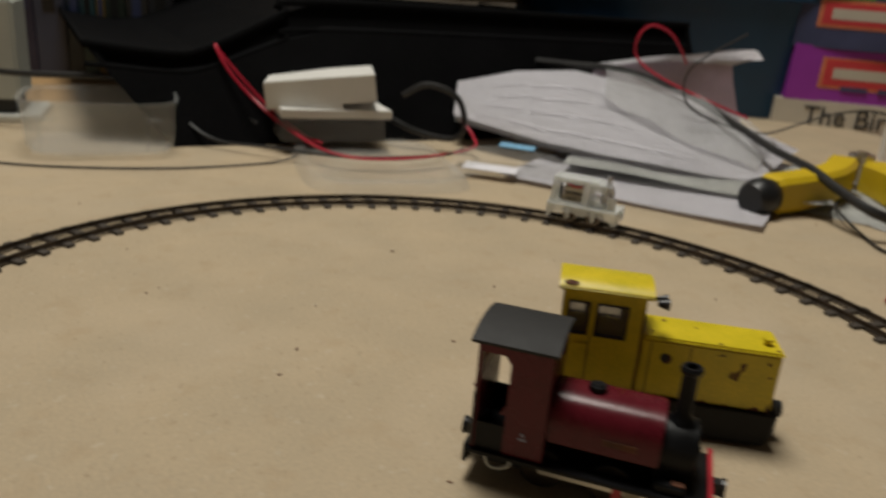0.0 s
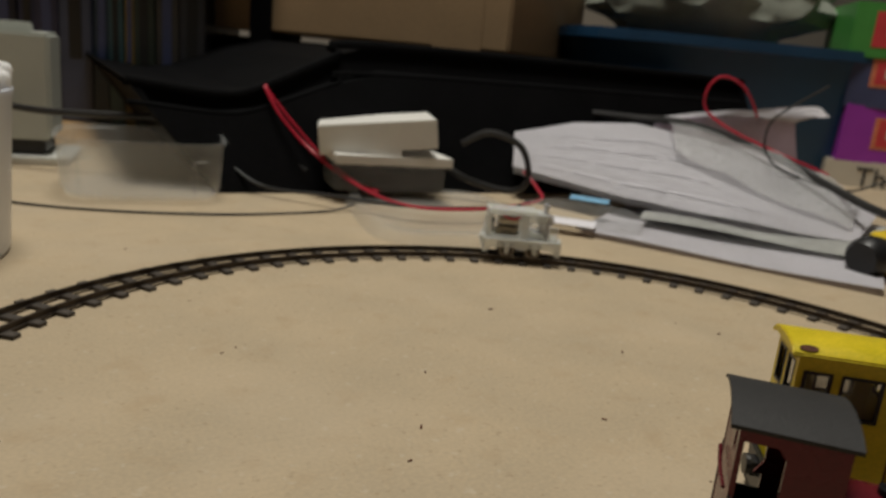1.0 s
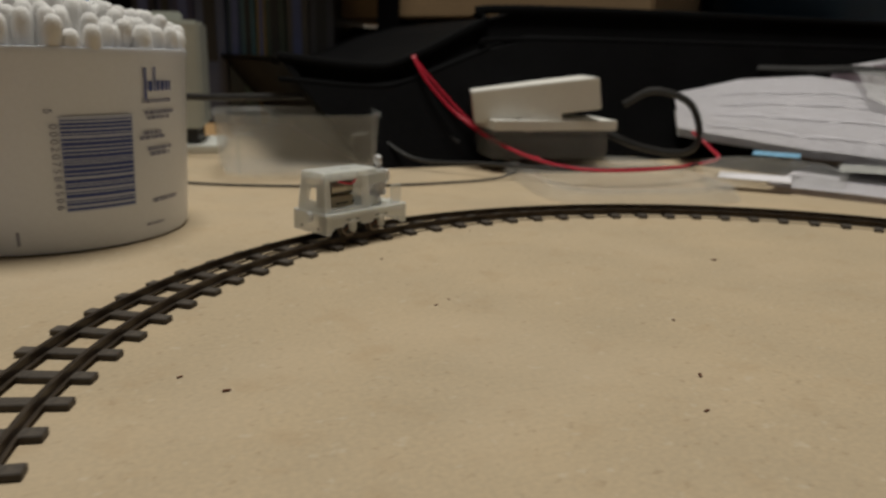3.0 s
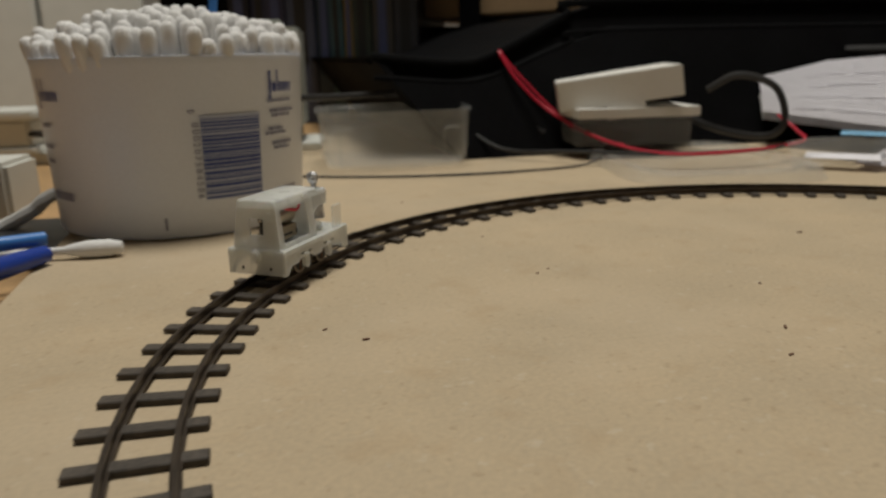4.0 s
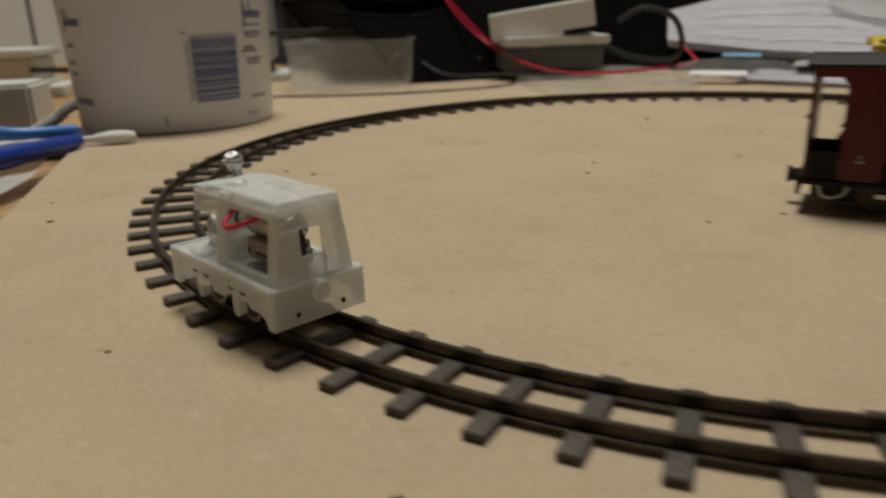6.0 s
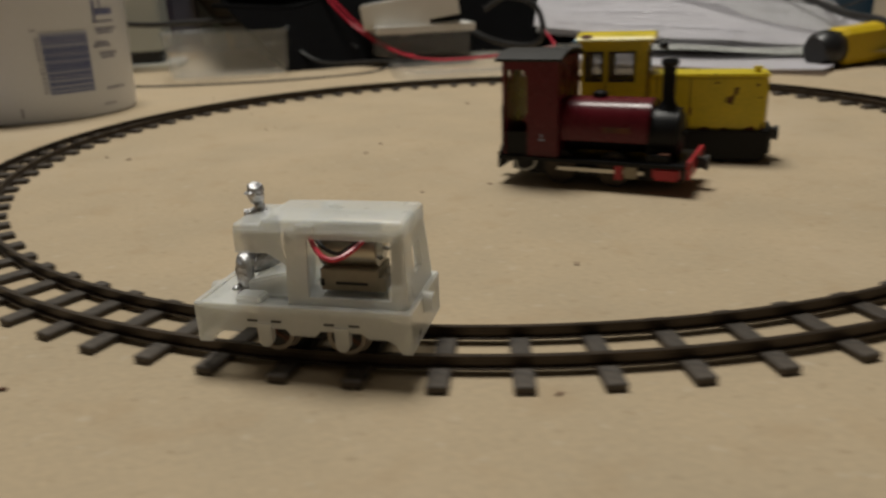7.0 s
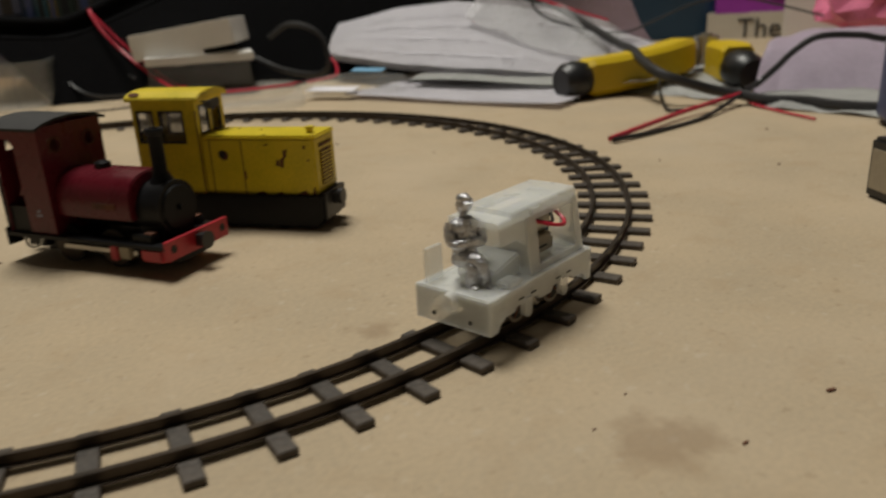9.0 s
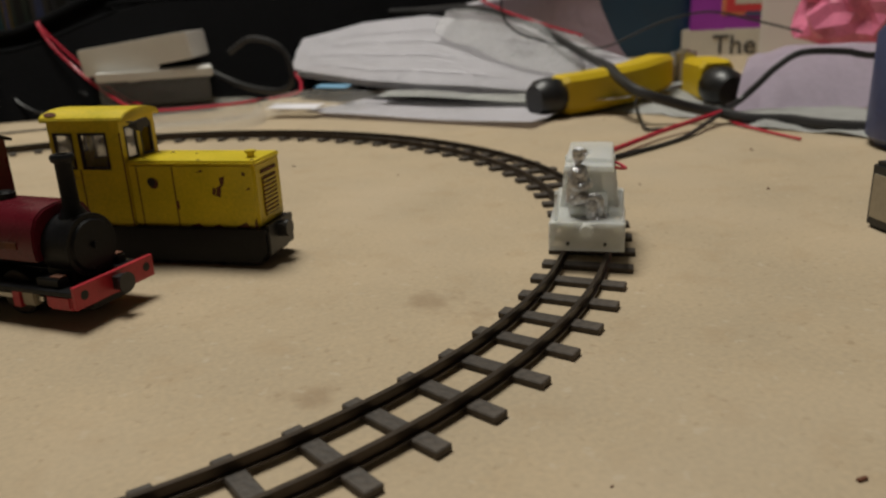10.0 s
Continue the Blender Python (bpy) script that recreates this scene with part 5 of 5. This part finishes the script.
def cables():
    cable("thick_cable", [(0.0381, 0.4122, 0.0547), (0.0919, 0.3872, 0.0550), (0.1250, 0.3710, 0.0556), (0.1612, 0.3370, 0.0471), (0.1839, 0.2966, 0.0348), (0.1982, 0.2530, 0.0253), (0.2028, 0.2145, 0.0233), (0.2043, 0.1859, 0.0195), (0.2098, 0.1624, 0.0152), (0.2241, 0.1594, 0.0104), (0.2342, 0.1589, 0.0073), (0.2458, 0.1553, 0.0053), (0.2558, 0.1467, 0.0035), (0.2708, 0.1374, 0.0036), (0.2878, 0.1173, 0.0033), (0.3577, 0.0920, 0.0022)], 0.0026, BLACKWIRE, "thick black cable draped over the papers")
    cable("black_cable", [(0.2478, 0.1562, 0.0070), (0.2581, 0.1681, 0.0086), (0.2663, 0.1679, 0.0161), (0.2744, 0.1676, 0.0242), (0.2851, 0.1672, 0.0302), (0.3043, 0.1664, 0.0301), (0.3225, 0.1655, 0.0275), (0.3969, 0.1715, 0.0254)], 0.0016, BLACKWIRE, "black cable arching beside the pliers")
    cable("red_wire", [(0.1732, 0.0722, 0.0017), (0.1883, 0.0909, 0.0025), (0.2129, 0.1234, 0.0031), (0.2358, 0.1455, 0.0047), (0.2468, 0.1542, 0.0059)], 0.0011, REDWIRE, "red feed wire soldered to the track")
    cable("red_wire", [(0.2468, 0.1553, 0.0055), (0.2502, 0.1495, 0.0016), (0.2558, 0.1292, 0.0010), (0.2633, 0.1050, 0.0010)], 0.0006, REDWIRE, "loose red wire end on the board")
    cable("black_wire", [(0.1743, 0.0700, 0.0017), (0.1933, 0.0876, 0.0010), (0.2180, 0.1146, 0.0010), (0.2358, 0.1403, 0.0031), (0.2468, 0.1542, 0.0059)], 0.0010, BLACKWIRE, "black feed wire soldered to the track")
    cable("black_wire", [(0.2158, 0.1371, 0.0015), (0.2091, 0.1416, 0.0012), (0.2118, 0.1688, 0.0017), (0.2153, 0.1995, 0.0046), (0.2168, 0.2052, 0.0073)], 0.0008, BLACKWIRE, "thin black wire looping beside the pliers")
    cable("black_wire", [(0.1903, 0.3135, 0.0893), (0.1581, 0.2916, 0.0735), (0.1488, 0.2902, 0.0634), (0.1488, 0.2902, 0.0496), (0.1581, 0.2916, 0.0399), (0.1756, 0.2949, 0.0335), (0.1952, 0.2988, 0.0290), (0.2136, 0.3016, 0.0282), (0.2339, 0.3034, 0.0359), (0.2549, 0.3040, 0.0438), (0.2808, 0.3036, 0.0472), (0.3067, 0.2935, 0.0408), (0.3268, 0.2739, 0.0342)], 0.0007, BLACKWIRE, "thin black wire in a loose loop above the letter")
    cable("red_wire", [(0.1662, 0.3531, 0.0650), (0.1581, 0.3467, 0.0756), (0.1491, 0.3463, 0.0853), (0.1360, 0.3461, 0.0892), (0.1280, 0.3460, 0.0817), (0.1280, 0.3460, 0.0684), (0.1400, 0.3381, 0.0579), (0.1664, 0.3240, 0.0468), (0.2008, 0.3114, 0.0353)], 0.0009, REDWIRE, "loop of red wire above the papers")
    cable("red_wire", [(-0.1484, 0.2841, 0.0590), (-0.1474, 0.2812, 0.0565), (-0.1377, 0.2769, 0.0430), (-0.1203, 0.2716, 0.0270), (-0.0944, 0.2534, 0.0140), (-0.0620, 0.2245, 0.0080), (-0.0235, 0.2285, 0.0080), (0.0151, 0.2663, 0.0090), (0.0166, 0.2889, 0.0130), (0.0092, 0.3036, 0.0200)], 0.0009, REDWIRE, "red wire trailing over the clear lid")
    cable("red_wire", [(-0.1474, 0.2841, 0.0590), (-0.1464, 0.2822, 0.0560), (-0.1319, 0.2806, 0.0400), (-0.1124, 0.2775, 0.0220), (-0.0885, 0.2629, 0.0100), (-0.0758, 0.2533, 0.0080)], 0.0008, REDWIRE, "thin red wire trailing over the clear lid")
    cable("black_wire", [(-0.1594, 0.2812, 0.0530), (-0.1752, 0.2707, 0.0400), (-0.1671, 0.2610, 0.0220), (-0.1428, 0.2519, 0.0060), (-0.1013, 0.2370, 0.0065), (-0.0524, 0.2237, 0.0075), (-0.0043, 0.2445, 0.0080), (0.0102, 0.2638, 0.0090)], 0.0009, BLACKWIRE, "thin black wire across the clear lid")
    cable("black_cable", [(-0.4595, 0.3185, 0.0349), (-0.3592, 0.2826, 0.0410), (-0.2790, 0.2671, 0.0340), (-0.2195, 0.2708, 0.0350), (-0.1792, 0.2726, 0.0360), (-0.1495, 0.2736, 0.0280), (-0.1212, 0.2768, 0.0120)], 0.0020, BLACKWIRE, "black mains cable behind the clear container")
    cable("black_cable", [(-0.0309, 0.2965, 0.0347), (-0.0150, 0.2951, 0.0427), (0.0046, 0.2934, 0.0362), (0.0106, 0.2911, 0.0180), (0.0017, 0.2930, 0.0091), (-0.0230, 0.2977, 0.0122), (-0.0479, 0.3029, 0.0224)], 0.0020, BLACKWIRE, "coiled black cable beside the cartons")
    cable("thin_wire", [(-0.2995, 0.1902, 0.0008), (-0.2201, 0.1768, 0.0008), (-0.1503, 0.1912, 0.0008), (-0.1012, 0.2214, 0.0008), (-0.0864, 0.2313, 0.0040)], 0.0006, BLACKWIRE, "thin dark wire lying on the board")


yellow_pliers()
cables()


# ---- left of the tub ----
def left_clutter():
    e = base("grey_adaptor_box", pose(-0.3050, 0.2820, 0.0000, 0, 0, 20), "tall pale grey plastic adaptor box", "box")
    part("box_body", rbox(-0.03, 0.03, -0.008, 0.04, 0.014, 0.076, 0.002), GREYBOX, e)
    # black block fills the gap above the base plate, painting its shade
    part("box_foot", rbox(-0.026, 0.026, -0.004, 0.036, 0.005, 0.014, 0.001), BLACK, e)
    part("base_plate", rbox(-0.034, 0.040, -0.014, 0.044, 0.0, 0.005, 0.001), PLUGWHITE, e)
    part("switch", rbox(0.002, 0.018, 0.006, 0.02, 0.076, 0.081, 0.001), GREYBOX, e)
    e = base("white_socket_box", pose(-0.4597, 0.2599, -0.0090, 0, 0, 22), "white plastic cable junction box", "junction box")
    part("box_body", rbox(-0.08, 0.0, 0, 0.06, 0.012, 0.030, 0.002), PLUGWHITE, e)
    part("lid", rbox(-0.085, 0.005, -0.004, 0.064, 0.030, 0.036, 0.0015), PLUGWHITE, e)
    part("flange", rbox(-0.085, 0.004, -0.003, 0.06, 0.008, 0.012, 0.001), PLUGWHITE, e)
    part("plinth", rbox(-0.11, 0.02, 0.003, 0.06, 0.0, 0.008, 0.001), PLUGWHITE, e)
    part("cable_entry", rbox(-0.045, -0.030, -0.002, 0.001, 0.017, 0.025, 0.0004), BLACK, e)
    e = base("white_charger", pose(-0.3223, 0.0926, -0.0090, 0, 0, 22), "blocky white plastic charger on the desk", "charger")
    part("charger_body", rbox(-0.06, 0.0, 0, 0.035, 0.0, 0.027, 0.002), PLUGWHITE, e)
    part("charger_step", rbox(-0.06, -0.022, -0.006, 0.0, 0.0, 0.020, 0.0015), PLUGWHITE, e)
    part("vent_slot", rbox(-0.038, -0.030, -0.0065, -0.0055, 0.015, 0.0162, 0), BLACK, e)
    part("vent_slot", rbox(-0.052, -0.044, -0.0065, -0.0055, 0.015, 0.0162, 0), BLACK, e)
    cable("white_cable", [(-0.3124, 0.0583, -0.0040), (-0.3029, 0.0665, -0.0020), (-0.2907, 0.0695, 0.0040), (-0.2842, 0.0794, 0.0100), (-0.2753, 0.1388, 0.0140)], 0.0026, WHITEWIRE, "white cable behind the tub")
    cable("black_cable", [(-0.4748, 0.2621, 0.0119), (-0.3994, 0.2686, 0.0120), (-0.3291, 0.2822, 0.0220), (-0.2891, 0.2921, 0.0340)], 0.0022, BLACKWIRE, "black cable leaving the junction box")
    e = base("white_post", pose(-0.78, 0.62, -0.75, 0, 0, 30), "white painted window post", "post")
    part("post", rbox(-0.05, 0.02, 0, 0.05, 0, 1.7, 0.003), PLUGWHITE, e)
    part("post", rbox(0.024, 0.14, 0.01, 0.05, 0, 1.7, 0.003), PLUGWHITE, e)
    # blue cutters lying over the board's edge
    e = base("blue_cutters", pose(0, 0, 0), "cutters with two blue plastic grips by the board edge", "cutters")
    bm = bmesh.new()
    tube(bm, [(-0.2404, 0.0172, 0.0030), (-0.2396, -0.0130, 0.0040), (-0.2431, -0.0328, 0.0040), (-0.2467, -0.0527, 0.0040)], 0.0026, 10, 8, 0.0060)
    part("grip", bm, TOOLBLUE, e, "dark blue grip", True)
    bm = bmesh.new()
    tube(bm, [(-0.2424, 0.0202, 0.0070), (-0.2528, 0.0034, 0.0080), (-0.2695, -0.0043, 0.0100), (-0.2861, -0.0122, 0.0120)], 0.0020, 10, 8, 0.0032)
    part("grip", bm, TOOLSKY, e, "light blue grip", True)
    bm = bmesh.new()
    tube(bm, [(-0.2566, -0.0529, 0.0090), (-0.2816, -0.0832, 0.0070)], 0.009, 10, 4)
    part("head", bm, STEEL, e, smooth=True)
    e = base("cotton_bud", pose(-0.2364, 0.0232, 0.0028, 0, 90, 25), "single cotton bud lying by the tub", "cotton bud")
    bm = bmesh.new()
    lathe(bm, [(0.0, 0.015), (0.0018, 0.0145), (0.0027, 0.011), (0.0027, 0.005), (0.0018, 0.0), (0.0012, -0.002), (0.0012, -0.05), (0, -0.05)], 12)
    part("bud", bm, COTTON, e, smooth=True)
    ruled("clear_bag", [(-0.2423, 0.0055, 0.0015), (-0.2333, -0.0208, -0.0040), (-0.2304, -0.0453, -0.0060), (-0.2294, -0.0592, -0.0080)], [(-0.2703, 0.0052, 0.0020), (-0.2783, -0.0274, 0.0030), (-0.2863, -0.0523, 0.0010), (-0.2963, -0.0723, -0.0060)], 0.0030, BAGWHITE, "crumpled translucent plastic bag hanging off the board edge")
    e = base("screwdriver", pose(-0.1939, -0.0890, -0.0040, 0, 90, -52.3), "black-handled screwdriver lying beside the board", "screwdriver")
    bm = bmesh.new()
    lathe(bm, [(0, -0.019), (0.0030, -0.018), (0.0044, -0.008), (0.0046, 0.008), (0.0046, 0.030), (0.0036, 0.036), (0.0, 0.036)], 14)
    part("handle", bm, BLACK, e, "black plastic handle", True)
    bm = bmesh.new()
    cyl(bm, (0, 0, -0.058), (0, 0, -0.017), 0.0012, seg=12)
    part("shaft", bm, STEEL, e, smooth=True)
    ob = obj("black_folder", rbox(-0.05, 0.05, -0.03, 0.03, 0, 0.006, 0.002), BLACK)
    ob.matrix_world = pose(-0.3154, 0.0510, -0.0090, 0, 0, 20)
    tagged(ob, "flat black plastic case on the desk", "case")


left_clutter()


# ---- right side ----
def right_clutter():
    e = base("gift_wrap", pose(0.3943, 0.3062, 0.0000, 0, 0, -10), "crumpled pink foil wrapping behind the packet", "wrapping")
    bm = bmesh.new()
    bmesh.ops.create_icosphere(bm, subdivisions=4, radius=1.0)
    for v in bm.verts:
        d = v.co.copy()
        q = 1 + 0.35 * noise.noise(d * 2.5) + 0.2 * noise.noise(d * 7)
        v.co = Vector((d.x * 0.050 * q, d.y * 0.035 * q, max(0, 0.050 + d.z * 0.050 * q)))
    part("foil", bm, PINK, e)
    bm = bmesh.new()
    for a in (20, 100, 170):
        tube(bm, [(0, 0, 0.07), (0.03 * math.cos(radians(a)), 0.03 * math.sin(radians(a)), 0.10), (0.045 * math.cos(radians(a)), 0.045 * math.sin(radians(a)), 0.075), (0.01, 0, 0.07)], 0.006, 6, 5)
    part("bow", bm, PINK, e, smooth=True)
    ruled("wrapped_packet", [(0.2577, 0.1732, 0.0023), (0.2897, 0.1753, 0.0032), (0.3374, 0.1698, 0.0016)], [(0.2877, 0.2459, 0.0234), (0.3124, 0.2513, 0.0270), (0.3666, 0.2472, 0.0283)], 0.006, LILAC, "lilac paper packet leaning behind the pliers")
    ruled("paper_sheet", [(0.2513, 0.1417, 0.0008), (0.2738, 0.1241, 0.0011), (0.2939, 0.0993, 0.0008)], [(0.2557, 0.1763, 0.0023), (0.2927, 0.1772, 0.0039), (0.3325, 0.1650, 0.0024)], 0.002, PAPER2, "grey printed packet on the board")
    e = base("dark_jar", pose(0.3160, 0.0850, 0.0000), "dark grey plastic jar standing on the board", "jar")
    bm = bmesh.new()
    lathe(bm, [(0, 0), (0.030, 0.0), (0.034, 0.004), (0.034, 0.042), (0.030, 0.047), (0.0, 0.047)], 32)
    part("jar_body", bm, NAVY, e, smooth=True)
    bm = bmesh.new()
    lathe(bm, [(0, 0.047), (0.0315, 0.047), (0.0315, 0.053), (0.0, 0.054)], 32)
    part("jar_lid", bm, BLACK, e, smooth=True)
    e = base("dark_clip", pose(0.2444, -0.0186, 0.0000, 0, 0, 10), "small dark metal clip standing on the board", "clip")
    part("clip_body", rbox(-0.010, 0.012, -0.008, 0.008, 0, 0.017, 0.001), BLACK, e)
    part("clip_face", rbox(-0.0104, -0.0101, -0.006, 0.006, 0.003, 0.014, 0), GEARBOX, e)
    e = base("white_carton", pose(0.3406, 0.3856, -0.0090, 0, 0, -22), "plain white carton standing before the game boxes", "carton")
    part("carton_body", rbox(0.0, 0.10, 0, 0.018, 0, 0.087, 0.001), WHITECARD, e)


right_clutter()


# ---- how things run ----
# seconds and degrees round the circle
RUN_T = (0.0, 0.5, 1.0, 1.5, 2.0, 2.5, 3.0, 4.5, 5.0, 6.5, 7.0, 7.5, 8.0, 8.5, 9.0, 9.5, 10.0)
RUN_A = (65.4, 78.6, 91.6, 104.6, 118.4, 132.0, 145.4, 188.6, 204.6, 250.0, 265.5, 280.5, 294.9, 309.4, 324.8, 338.6, 350.6)


def engine_angle(t):
    """Smooth run through the known stations."""
    slope = np.gradient(np.array(RUN_A), np.array(RUN_T))
    i = min(max(int(np.searchsorted(RUN_T, t)) - 1, 0), len(RUN_T) - 2)
    h = RUN_T[i + 1] - RUN_T[i]
    s = (t - RUN_T[i]) / h
    return float((2 * s ** 3 - 3 * s ** 2 + 1) * RUN_A[i] + (s ** 3 - 2 * s ** 2 + s) * h * slope[i] + (3 * s ** 2 - 2 * s ** 3) * RUN_A[i + 1] + (s ** 3 - s ** 2) * h * slope[i + 1])


def motions():
    rows, frows = [], []
    for i in range(41):
        t = i * 0.25
        a = engine_angle(t)
        m = pose(track_radius(radians(a)) * math.cos(radians(a)), track_radius(radians(a)) * math.sin(radians(a)), 0, 0, 0, a + 90)
        rows.append((t, m))
        frows.append((t, m @ pose(-0.0098, 0.0018, 0.0107, 0, 0, 66)))
    walk(ENGINE, rows)
    walk(FIGURE, frows)
    for w, cx in zip(WHEELS, (-5.3, 6.05)):
        spin = []
        for i in range(101):
            t = i * 0.1
            roll = math.degrees(radians(engine_angle(t) - engine_angle(0)) * RADIUS / 0.00305)
            spin.append((t, pose(cx * MM, 0, (3.05 + 3.0) * MM, 0, roll, 0)))
        walk(w, spin)


motions()
